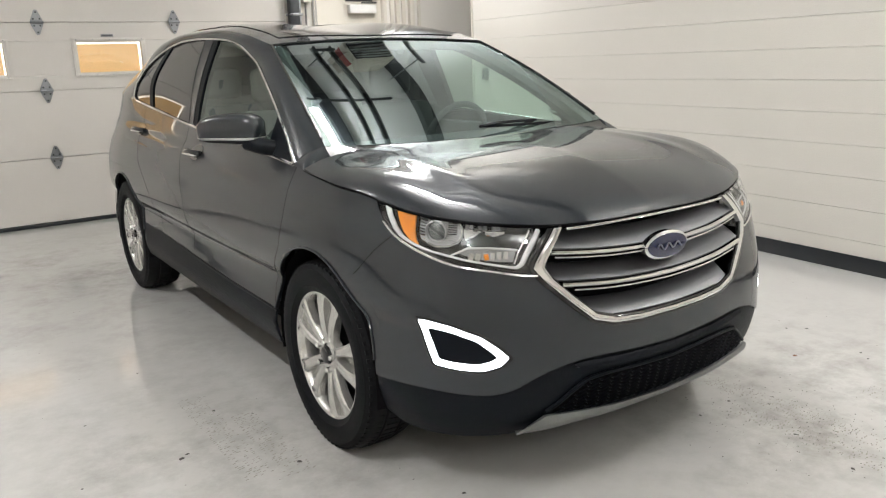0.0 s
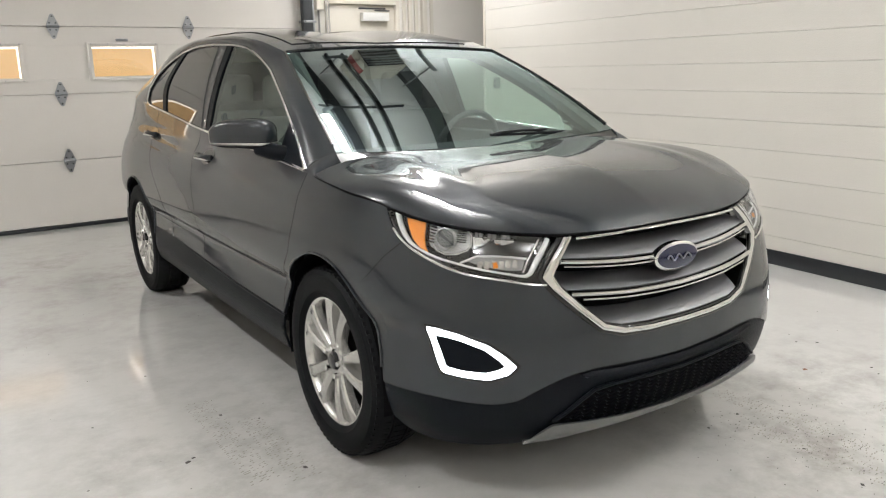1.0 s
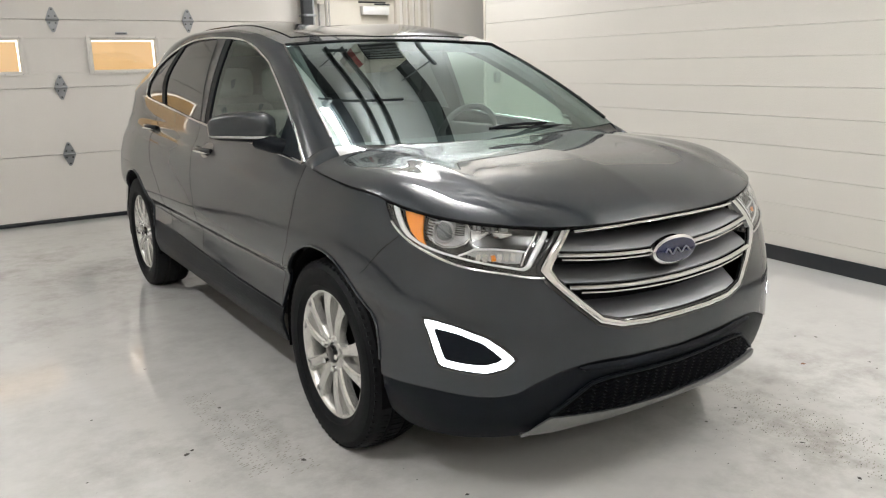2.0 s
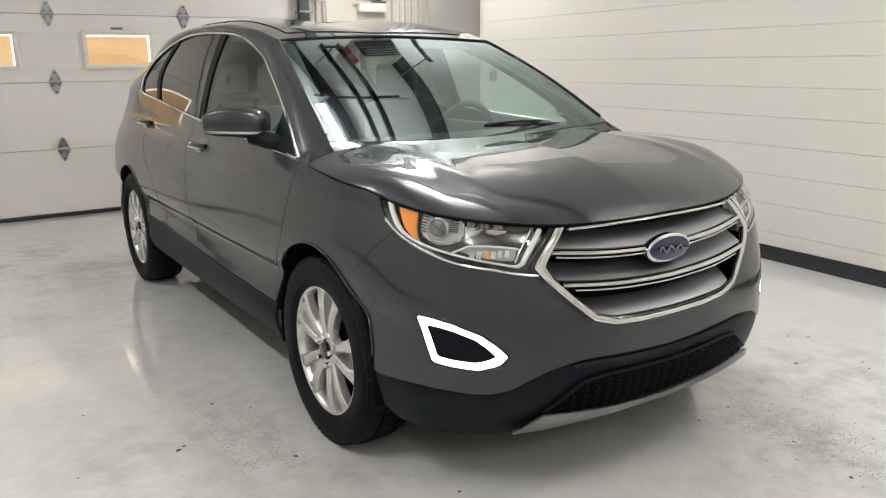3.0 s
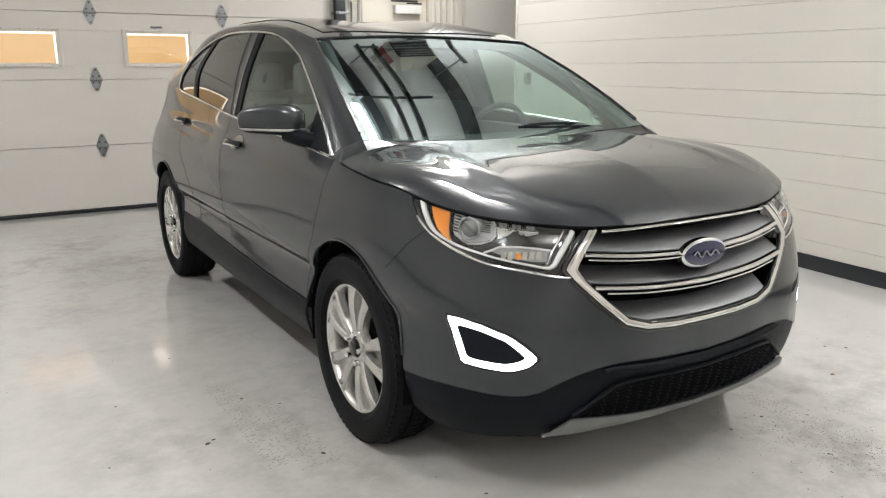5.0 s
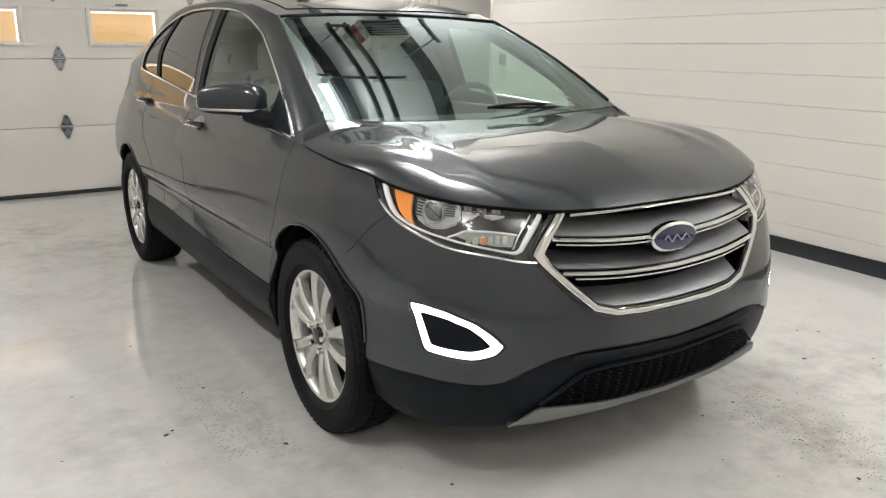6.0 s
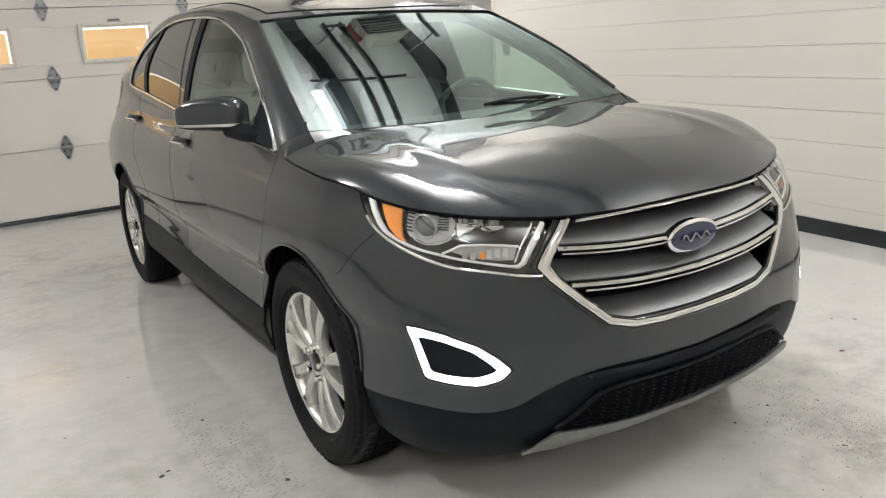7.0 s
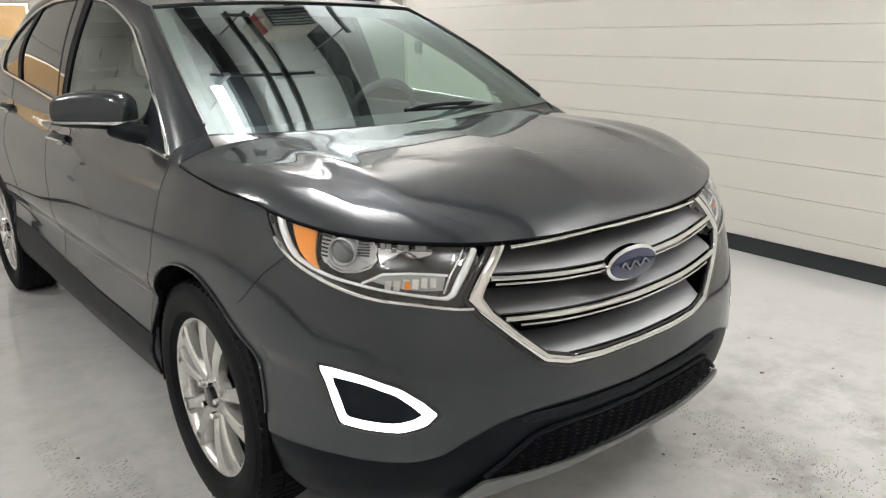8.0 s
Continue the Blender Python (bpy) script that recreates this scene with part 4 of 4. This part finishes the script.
def rim_mesh():
    bm = bmesh.new()
    lathe(bm, [(-.078, .2345), (-.093, .2405), (-.097, .238), (-.0965, .233), (-.090, .2255), (-.070, .219), (-.02, .212), (.08, .208)])
    # hub dish
    lathe(bm, [(-.05, .075), (-.082, .068), (-.088, .058), (-.086, .036), (-.080, .033)], 40)
    for k in range(5):
        base = k * math.tau / 5 + math.pi / 2 + radians(12)
        for sgn in (-1, 1):
            # each spoke runs from the hub to the lip, its pair beside it
            table = []
            for i in range(9):
                q = i / 8
                r = .050 + (.229 - .050) * q
                mid = sgn * (.0175 + .046 * q ** 1.2)
                half = .0158 + .0100 * q + .014 * max(0, q - .84) / .16
                face = -.086 - .010 * math.sin(math.pi * q * .9) - .006 * q
                prof = ((-half, face + .034), (-half * .92, face + .006), (-half * .55, face), (half * .1, face + .0025), (half * .6, face), (half * .92, face + .006), (half, face + .034))
                c, s = math.cos(base), math.sin(base)
                table.append([(x, r * c - (mid + w) * s, r * s + (mid + w) * c) for w, x in prof])
            grid(bm, table)
        # the recessed web between the two spokes of a pair
        c, s = math.cos(base), math.sin(base)
        table = []
        for i in range(7):
            q = i / 6
            r = .060 + (.226 - .060) * q
            m = .0175 + .046 * q ** 1.2
            table.append([(-.062 - .012 * q + .010 * (1 - w * w), r * c - m * w * s, r * s + m * w * c) for w in (-1, -.5, 0, .5, 1)])
        grid(bm, table)
    bmesh.ops.recalc_face_normals(bm, faces=bm.faces)
    return bm


TYRE, TREAD, RIM = tyre_mesh(), tread_mesh(), rim_mesh()
for y in HUBS:
    for side in (-1, 1):
        turn = (lambda b: b) if side < 0 else flipped
        spin = Matrix.Rotation(radians(0 if y < 2 else 20), 4, "X")
        bm = bmesh.new()
        lathe(bm, [(-.045, .001), (-.045, .06), (-.035, .062), (-.035, .16), (-.02, .16), (-.02, .205), (.09, .207)], 40)
        wheel = part("wheel", turn(bm), DARK, car, "five twin-spoke alloy wheel with black tyre")
        wheel.location = (side * (.790 if y < 2 else .784), y, HUB_Z)
        part("tyre", turn(TYRE.copy()), RUBBER, wheel, "black road tyre")
        part("tread", turn(TREAD.copy()), RUBBER, wheel)
        bm = RIM.copy()
        bmesh.ops.transform(bm, matrix=spin @ Matrix.Diagonal((1, 1.02, 1.02, 1)), verts=bm.verts)
        rim = part("rim", turn(bm), ALLOY, wheel, "silver five twin-spoke alloy rim", angle=40)
        bm = bmesh.new()
        lathe(bm, [(-.080, .034), (-.098, .031), (-.101, .024), (-.1015, .001)], 28)
        part("centre_cap", turn(bm), GLOSS_BLACK, rim, "dark centre cap")
        bm = bmesh.new()
        lathe(bm, [(-.030, .155), (-.034, .155), (-.034, .09), (-.030, .09)], 40)
        part("brake_disc", turn(bm), ZINC, wheel, "grey brake disc")
        for k in range(5):
            a = k * math.tau / 5 + math.pi / 2 + radians(12 if y < 2 else 32)
            c = Vector((0, .056 * math.cos(a), .056 * math.sin(a)))
            bm = bmesh.new()
            lathe(bm, [(-.078, .0115), (-.104, .0105), (-.108, .007), (-.1085, .0005)], 6)
            bmesh.ops.translate(bm, verts=bm.verts, vec=c)
            part("lug_nut", turn(bm), CHROME, rim)


# ---- back wall: garage door, man door, fittings ----
for n, a in (("wall_north_1", (1.556, 1.87, BACK_Y, BACK_Y + 0.2, 0, CEIL_Z)), ("wall_north_2", (2.82, 5.2, BACK_Y, BACK_Y + 0.2, 0, CEIL_Z)),
             ("wall_north_3", (1.87, 2.82, BACK_Y, BACK_Y + 0.2, 2.185, CEIL_Z)), ("wall_north_4", (-5.0, -4.0, BACK_Y, BACK_Y + 0.2, 0, CEIL_Z)),
             ("wall_north_5", (-4.0, 1.556, BACK_Y, BACK_Y + 0.2, 3.08, CEIL_Z))):
    tagged(link(n, boxed(*a), WALL), "cream painted wall round the doors", "wall", kind="structure")

garage_door = thing("garage_door", "closed white sectional garage door with small windows", "garage door")
SEAMS = (.035, .640, 1.257, 1.863, 2.47, 3.078)
WINDOWS = [(-.60 - 1.19 * k, .072 - 1.19 * k) for k in range(-1, 3)]
DOOR_X = (-4.0, 1.556)
for k, (z0, z1) in enumerate(zip(SEAMS, SEAMS[1:])):
    z0, z1 = z0 + .0022, z1 - .0022
    bm = bmesh.new()
    if k != 2:
        box(bm, DOOR_X[0], DOOR_X[1], BACK_Y + .005, BACK_Y + .055, z0, z1, bevel=.003, seg=1)
    else:
        xs = [DOOR_X[0]] + sorted(x for w in WINDOWS for x in (w[0] + .02, w[1] - .02)) + [DOOR_X[1]]
        box(bm, DOOR_X[0], DOOR_X[1], BACK_Y + .005, BACK_Y + .055, z0, 1.392, bevel=.002, seg=1)
        box(bm, DOOR_X[0], DOOR_X[1], BACK_Y + .005, BACK_Y + .055, 1.698, z1, bevel=.002, seg=1)
        for a, b in zip(xs[0::2], xs[1::2]):
            box(bm, a, b, BACK_Y + .005, BACK_Y + .055, 1.392, 1.698)
    link("door_section", bm, DOOR_SKIN, garage_door, smooth=False)
# unseen strips added behind the seams to block the glowing backdrop
for z in SEAMS[1:5]:
    link("seam_light_block", boxed(DOOR_X[0], DOOR_X[1], BACK_Y + .056, BACK_Y + .066, z - .03, z + .03), DOOR_SKIN, garage_door, smooth=False)
part("bottom_seal", boxed(DOOR_X[0], DOOR_X[1], BACK_Y - .012, BACK_Y + .05, .0005, .036, bevel=.008), BASE, garage_door, "black rubber bottom seal")
for x0, x1 in WINDOWS:
    bm = bmesh.new()
    for o, i, y in (((x0, x1, 1.368, 1.722), (x0 + .05, x1 - .05, 1.408, 1.682), BACK_Y),):
        outer = [(o[0], o[2]), (o[1], o[2]), (o[1], o[3]), (o[0], o[3])]
        inner = [(i[0], i[2]), (i[1], i[2]), (i[1], i[3]), (i[0], i[3])]
        table = []
        for (ox, oz), (ix, iz) in zip(outer, inner):
            table.append([(ox, y + .006, oz), (ox * .98 + ix * .02, y - .010, oz * .98 + iz * .02), (ox * .6 + ix * .4, y - .013, oz * .6 + iz * .4), (ox * .1 + ix * .9, y - .006, oz * .1 + iz * .9), (ix, y + .04, iz)])
        grid(bm, table, close_u=True)
        bmesh.ops.recalc_face_normals(bm, faces=bm.faces)
    win = link("window_frame", bm, DOOR_SKIN, garage_door, "grey white window surround", smooth=False)
    pane_ob = link("pane", boxed(x0 + .045, x1 - .045, BACK_Y + .030, BACK_Y + .034, 1.40, 1.69), LAMP_GLASS, win, smooth=False)
    pane_ob.visible_shadow = False
    for k in range(5):
        for z in (1.383, 1.707):
            x = x0 + .04 + (x1 - x0 - .08) * k / 4
            part("screw", tube(bmesh.new(), [(x, BACK_Y - .016, z), (x, BACK_Y - .008, z)], .005, 6), ZINC, win)
tag = thing("maker_plate", "small grey plate above the door window", "plate", at=(-.278, BACK_Y, 1.744))
part("plate", boxed(-.055, .055, -.006, .004, -.012, .012, bevel=.002), ZINC, tag)
part("lettering_bar", boxed(-.042, .042, -.0085, -.0062, -.003, .003), BEAM, tag)

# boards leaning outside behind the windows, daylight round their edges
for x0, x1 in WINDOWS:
    # the board's emission replaces the daylight that would fall on it
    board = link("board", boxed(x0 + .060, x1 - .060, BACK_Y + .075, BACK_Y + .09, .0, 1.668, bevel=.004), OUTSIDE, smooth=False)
    tagged(board, "tan wooden board outside the door window, glowing as if daylit", "board", "boards outside the windows")
sky_board = link("backdrop", boxed(-4.2, 1.8, BACK_Y + .30, BACK_Y + .32, .0, 1.95), DAYLIGHT, smooth=False)
tagged(sky_board, "bright daylight outside the garage door", "daylight", kind="structure")


def hinge(x, z):
    h = part("hinge", tube(bmesh.new(), [(-.055, -.012, 0), (.055, -.012, 0)], .012, 10), ZINC, garage_door, "galvanised steel diamond hinge")
    h.location = (x, BACK_Y, z)
    for sgn in (1, -1):
        out = [(-.052, .004), (-.050, .022), (-.018, .098), (-.010, .110), (.010, .110), (.018, .098), (.050, .022), (.052, .004)]
        bm = bmesh.new()
        f = bm.faces.new([bm.verts.new((a, -.004, sgn * b)) for a, b in out])
        ext = bmesh.ops.extrude_face_region(bm, geom=[f])["geom"]
        bmesh.ops.translate(bm, verts=[g for g in ext if isinstance(g, bmesh.types.BMVert)], vec=(0, -.005, 0))
        bmesh.ops.recalc_face_normals(bm, faces=bm.faces)
        link("leaf", bm, ZINC, h, smooth=False)
        for a, b in ((-.026, .03), (.026, .03), (0, .088)):
            part("bolt", tube(bmesh.new(), [(a, -.009, sgn * b), (a, -.016, sgn * b)], .008, 6), BEAM, h)


for x in (-2.093, -.865, .363):
    for z in SEAMS[1:5]:
        hinge(x, z)

track = thing("door_track", "dark galvanised vertical track beside the garage door", "door track", at=(1.62, BACK_Y, 0))
part("channel", boxed(-.06, .05, -.13, -.11, 0, 3.2, bevel=.004), BEAM, track)
part("flange", boxed(.045, .065, -.13, -.002, 0, 3.2, bevel=.003), ZINC, track)
part("flange", boxed(-.062, -.045, -.13, -.06, 0, 3.2, bevel=.003), BEAM, track)
for z in (.4, 1.1, 1.92, 2.6):
    part("bracket", boxed(-.062, .085, -.136, -.004, z, z + .025, bevel=.003), ZINC, track)
    part("bolt", tube(bmesh.new(), [(-.045, -.145, z + .012), (-.045, -.130, z + .012)], .010, 6), BEAM, track)

cbox = thing("switch_box", "white electrical box with black coiled cable", "switch box", at=(1.79, BACK_Y, 2.06))
part("case", boxed(-.042, .042, -.07, -.001, 0, .13, bevel=.006), TRIM_PAINT, cbox)
part("coiled_cable", tube(bmesh.new(), [(-.012 + .011 * math.cos(k * .9), -.04 + .011 * math.sin(k * .9), -.0028 * k) for k in range(160)], .0035, 5), BASE, cbox, "black coiled cable")
chain = thing("hoist_chain", "steel hoist chain hanging beside the garage door", "chain", at=(1.862, BACK_Y - .09, 0))
links = bmesh.new()
for row in (-.012, .016):
    for k in range(70):
        z = 1.1 + k * .030
        a = [(row + (.009 * math.cos(t) if k % 2 else 0), (0 if k % 2 else .009 * math.cos(t)), z + .018 * math.sin(t)) for t in np.linspace(0, math.tau, 10, endpoint=False)]
        tube(links, a, .0032, 5, closed=True)
tagged(part("chain_links", links, ZINC, chain, "steel chain links"), kind="stuff")

door = thing("man_door", "closed cream painted steel door with a closer", "door", at=(2.345, BACK_Y, 0))
part("leaf", boxed(-.422, .422, .03, .075, .008, 2.128, bevel=.003), TRIM_PAINT, door)
part("door_frame", boxed(-.475, -.428, -.02, .12, 0, 2.185, bevel=.006), TRIM_PAINT, door)
part("door_frame", boxed(.428, .475, -.02, .12, 0, 2.185, bevel=.006), TRIM_PAINT, door)
part("door_frame", boxed(-.428, .428, -.02, .12, 2.134, 2.185, bevel=.006), TRIM_PAINT, door)
part("handle", tube(bmesh.new(), [(-.35, .028, 1.02), (-.35, -.03, 1.02), (-.24, -.03, 1.02)], .011, 8), CHROME, door)
closer = thing("door_closer", "white door closer with a grey arm", "door closer", at=(2.495, BACK_Y, 1.955))
part("cover", boxed(-.17, .17, -.045, .028, 0, .092, bevel=.006), CEILING, closer, "white cover")
part("arm", boxed(-.22, .12, -.05, -.028, .125, .143, bevel=.003), BEAM, closer, "dark grey arm")
part("arm", boxed(-.02, .17, -.055, -.03, .105, .120, bevel=.003), BEAM, closer, "dark grey arm")
for x0, x1, d in ((2.86, 2.90, .03), (2.93, 2.975, .05), (3.02, 3.065, .035), (3.11, 3.17, .07), (3.24, 3.28, .03)):
    t = link("trim", boxed(x0, x1, BACK_Y - d, BACK_Y - .001, 0, CEIL_Z, bevel=.006), TRIM_PAINT)
    tagged(t, "cream painted vertical trim board", "trim", kind="structure")
base_n = link("baseboard_2", boxed(3.3, 5.2, BACK_Y - .012, BACK_Y - .001, 0, .1, bevel=.003), BASE)
tagged(base_n, "black vinyl cove base", "baseboard", kind="structure")
corner = link("trim_2", boxed(-.014, .0, 5.395, 5.425, .106, CEIL_Z, bevel=.006), TRIM_PAINT)
corner.matrix_world = wall_at
tagged(corner, "painted corner bead on the block wall", "trim", kind="structure")
outlet = thing("outlet_box", "grey electrical box on the block wall", "outlet box")
outlet.matrix_world = wall_at @ pose(0, 5.15, 1.25)
part("case", boxed(-.05, -.001, -.035, .035, -.06, .06, bevel=.006), ZINC, outlet)
part("socket", boxed(-.054, -.0505, -.018, .018, .008, .040, bevel=.003), BEAM, outlet)
part("socket", boxed(-.054, -.0505, -.018, .018, -.040, -.008, bevel=.003), BEAM, outlet)

# ceiling: dark steel beams, door rails and conduits
for x in (.82, 1.72, -1.2, -3.9):
    beam = link("beam", boxed(x - .062, x + .062, -6.0, BACK_Y, CEIL_Z - .07, CEIL_Z - .001, bevel=.004), BEAM, smooth=False)
    tagged(beam, "dark painted steel beam under the ceiling", "beam", "beams under the ceiling")
for x in (-3.9, 1.62):
    rail = thing("door_rail", "galvanised horizontal rail of the garage door", "rail", "rails of the garage door", at=(x, 0, 3.2))
    part("rail", tube(bmesh.new(), [(0, 3.2, 0), (0, 6.2, 0), (0, BACK_Y - .12, -.05), (0, BACK_Y - .12, -.2)], .02, 8), ZINC, rail)
    part("hanger", tube(bmesh.new(), [(0, 3.3, 0), (0, 3.3, .499)], .01, 6), ZINC, rail)
opener = thing("door_opener", "galvanised twin rail of an overhead door opener", "door opener", at=(.97, 0, 3.32))
for x in (-.07, .07):
    part("rail", boxed(x - .009, x + .009, -.6, 3.75, 0, .03, bevel=.003), BEAM, opener)
    part("rail_edge", boxed(x - .022, x + .022, -.6, 3.75, .031, .040, bevel=.002), ZINC, opener)
for y in (0.2, 1.6, 3.66):
    part("cross_bar", boxed(-.09, .09, y, y + .04, -.012, -.001, bevel=.003), BEAM, opener)
    part("hanger", tube(bmesh.new(), [(0, y + .02, -.002), (0, y + .02, .398)], .008, 6), ZINC, opener)
part("motor_box", boxed(-.17, .17, -1.05, -.62, -.04, .16, bevel=.02), TRIM_PAINT, opener)
for y, x0, x1 in ((2.78, .55, 1.34), (4.7, -4.9, 2.2)):
    pipe = thing("conduit", "thin dark conduit across the ceiling", "conduit", "conduits on the ceiling", at=(0, y, CEIL_Z - .22))
    part("pipe", tube(bmesh.new(), [(x0, 0, 0), (x1, 0, 0)], .022, 6), BEAM, pipe)
    part("clip", boxed(x0 + .1, x0 + .14, -.03, .03, -.03, .219, bevel=.004), ZINC, pipe)

heater = thing("unit_heater", "pale ceiling heater with dark louvres and a red edge", "heater", at=(1.34, 3.62, 3.28))
part("case", boxed(-.19, .19, -.16, .16, .03, .36, bevel=.012), TRIM_PAINT, heater)
part("grille_panel", boxed(-.165, .165, -.14, .14, .022, .0295, bevel=.002), BEAM, heater, "dark grille")
for k in range(6):
    y = -.115 + k * .046
    part("slat", boxed(-.16, .16, y - .009, y + .009, .006, .0215, bevel=.003), ZINC, heater)
RED = material("red_paint", (.35, .02, .02), .4, grain=.05)
part("red_edge", boxed(-.192, -.176, -.162, .162, .10, .22, bevel=.004), RED, heater, "red painted edge")
for x, y in ((-.15, -.12), (.15, -.12), (-.15, .12), (.15, .12)):
    part("hanger", tube(bmesh.new(), [(x, y, .36), (x, y, .419)], .006, 6), ZINC, heater)

# ---- chips and grit on the floor ----
rng = random.Random(4)


def flake(x, y, r, name="paint_chip", label="small dark chip lying on the floor", mat=None):
    bm = bmesh.new()
    n = 6
    ring = [bm.verts.new((x + r * rng.uniform(.4, 1.1) * math.cos(k * math.tau / n), y + r * rng.uniform(.4, 1.1) * math.sin(k * math.tau / n), .0008)) for k in range(n)]
    tip = bm.verts.new((x, y, .0008 + r * .25))
    for k in range(n):
        bm.faces.new((ring[k], ring[(k + 1) % n], tip))
    return tagged(link(name, bm, mat or GRIT, smooth=False), label, "debris", "chips on the floor")


GRIT = material("grit", (0.06, 0.055, 0.05), 0.8, grain=.2)
LEAF = material("dry_leaf", (0.16, 0.075, 0.04), 0.8, grain=.2, grain_scale=200)
flake(1.24, .382, .018, "dry_leaf", "small dry brown leaf lying on the floor", LEAF)
for x, y, r in ((-1.045, .923, .012), (-1.387, 1.22, .014), (-1.36, 1.24, .010), (.58, .27, .011), (.38, .26, .010), (.52, -.06, .009), (.44, -.32, .012), (-1.03, 1.42, .008), (1.50, .21, .009), (-1.73, 1.22, .007), (1.55, .62, .008), (1.62, .55, .010), (1.45, .15, .008), (.20, -.42, .009), (-.70, .38, .008),
                (-1.30, 2.2, .008), (-1.62, 1.75, .008), (-1.15, 1.55, .010), (1.05, -.35, .011), (1.75, -.05, .008), (.75, .18, .007)):
    flake(x, y, r)
grit = bmesh.new()
for k in range(520):
    if k < 360:
        x, y = rng.gauss(.62, .16), rng.gauss(.0, .24)
    else:
        x, y = rng.uniform(-2.2, 2.6), rng.uniform(-1.2, 4)
    r = rng.uniform(.0012, .0042)
    v = [grit.verts.new((x + r * math.cos(a), y + r * math.sin(a) * .7, .0006)) for a in (0, 1.5, 3.2, 4.6)]
    t = grit.verts.new((x, y, .0006 + r * .5))
    for i in range(4):
        grit.faces.new((v[i], v[(i + 1) % 4], t))
tagged(link("grit", grit, GRIT, smooth=False), "fine dark grit scattered over the painted floor", "grit", kind="stuff")

# faint tyre prints: short dark dashes in two rows
prints = bmesh.new()
for ox, y0, y1 in ((.70, .46, -.30), (.545, .20, -.40), (1.12, -.02, -.16), (-1.20, 1.74, .90), (-1.07, 1.45, .84)):
    for k in range(int((y0 - y1) / .016)):
        y = y0 - k * .016
        for w in (-.045, -.027, -.009, .009, .027, .045):
            if rng.random() < .42:
                continue
            x, yy = ox + w + rng.gauss(0, .003), y + rng.gauss(0, .003)
            a, b = rng.uniform(.003, .0075), rng.uniform(.0012, .0026)
            v = [prints.verts.new((x + a * i - b * j * .4, yy + a * i * .35 + b * j, .0005)) for i, j in ((-1, -1), (1, -1), (1, 1), (-1, 1))]
            prints.faces.new(v)
PRINT = material("tyre_print", (0.24, 0.225, 0.20), 0.5, grain=.2)
tagged(link("tyre_prints", prints, PRINT, smooth=False), "faint dirty tyre prints on the painted floor", "tyre prints", kind="stuff")


# ---- lamps of the ceiling, most of them unseen and added as fill ----
def strip_lamp(x, y, power):
    lamp = thing("ceiling_lamp", "white linear tube lamp hanging under the ceiling, in a set partly added as fill", "ceiling lamp", "lamps on the ceiling", at=(x, y, LAMP_Z))
    part("housing", boxed(-.04, .04, -.62, .62, .0, .05, bevel=.008), TRIM_PAINT, lamp)
    for dx in (-.040, .040):
        part("tube", tube(bmesh.new(), [(dx, -.6, .01), (dx, .6, .01)], .013), TUBE, lamp, "glowing white tube")
    for dy in (-.5, .5):
        part("hanger", tube(bmesh.new(), [(0, dy, .05), (0, dy, CEIL_Z - LAMP_Z - .001)], .005, 5), ZINC, lamp)
    # the upward light is boosted to brighten the ceiling and its reflections
    for z, turn, share in ((-.02, 0, 1.0), (.07, math.pi, 2.2)):
        data = bpy.data.lights.new("tube_light", "AREA")
        data.shape, data.size, data.size_y, data.energy, data.color = "RECTANGLE", .06, 1.2, TUBE_POWER * share * power, TUBE_COLOR
        ob = new("tube_light", data)
        ob.parent = lamp
        ob.location, ob.rotation_euler = (0, 0, z), (turn, 0, 0)
    return lamp


LAMP_Z = 3.32
# (0.46, 1.92) follows its windshield reflection; the other places are assumed, for fill light
for x, y, power in ((-3.0, -3.6, .7), (-3.0, 0.0, 1.05), (-3.0, 3.5, .85), (0.08, -4.6, .45), (0.46, 1.92, 1.05), (2.3, -1.0, 1.1), (2.3, 4.95, 1.1)):
    strip_lamp(x, y, power)
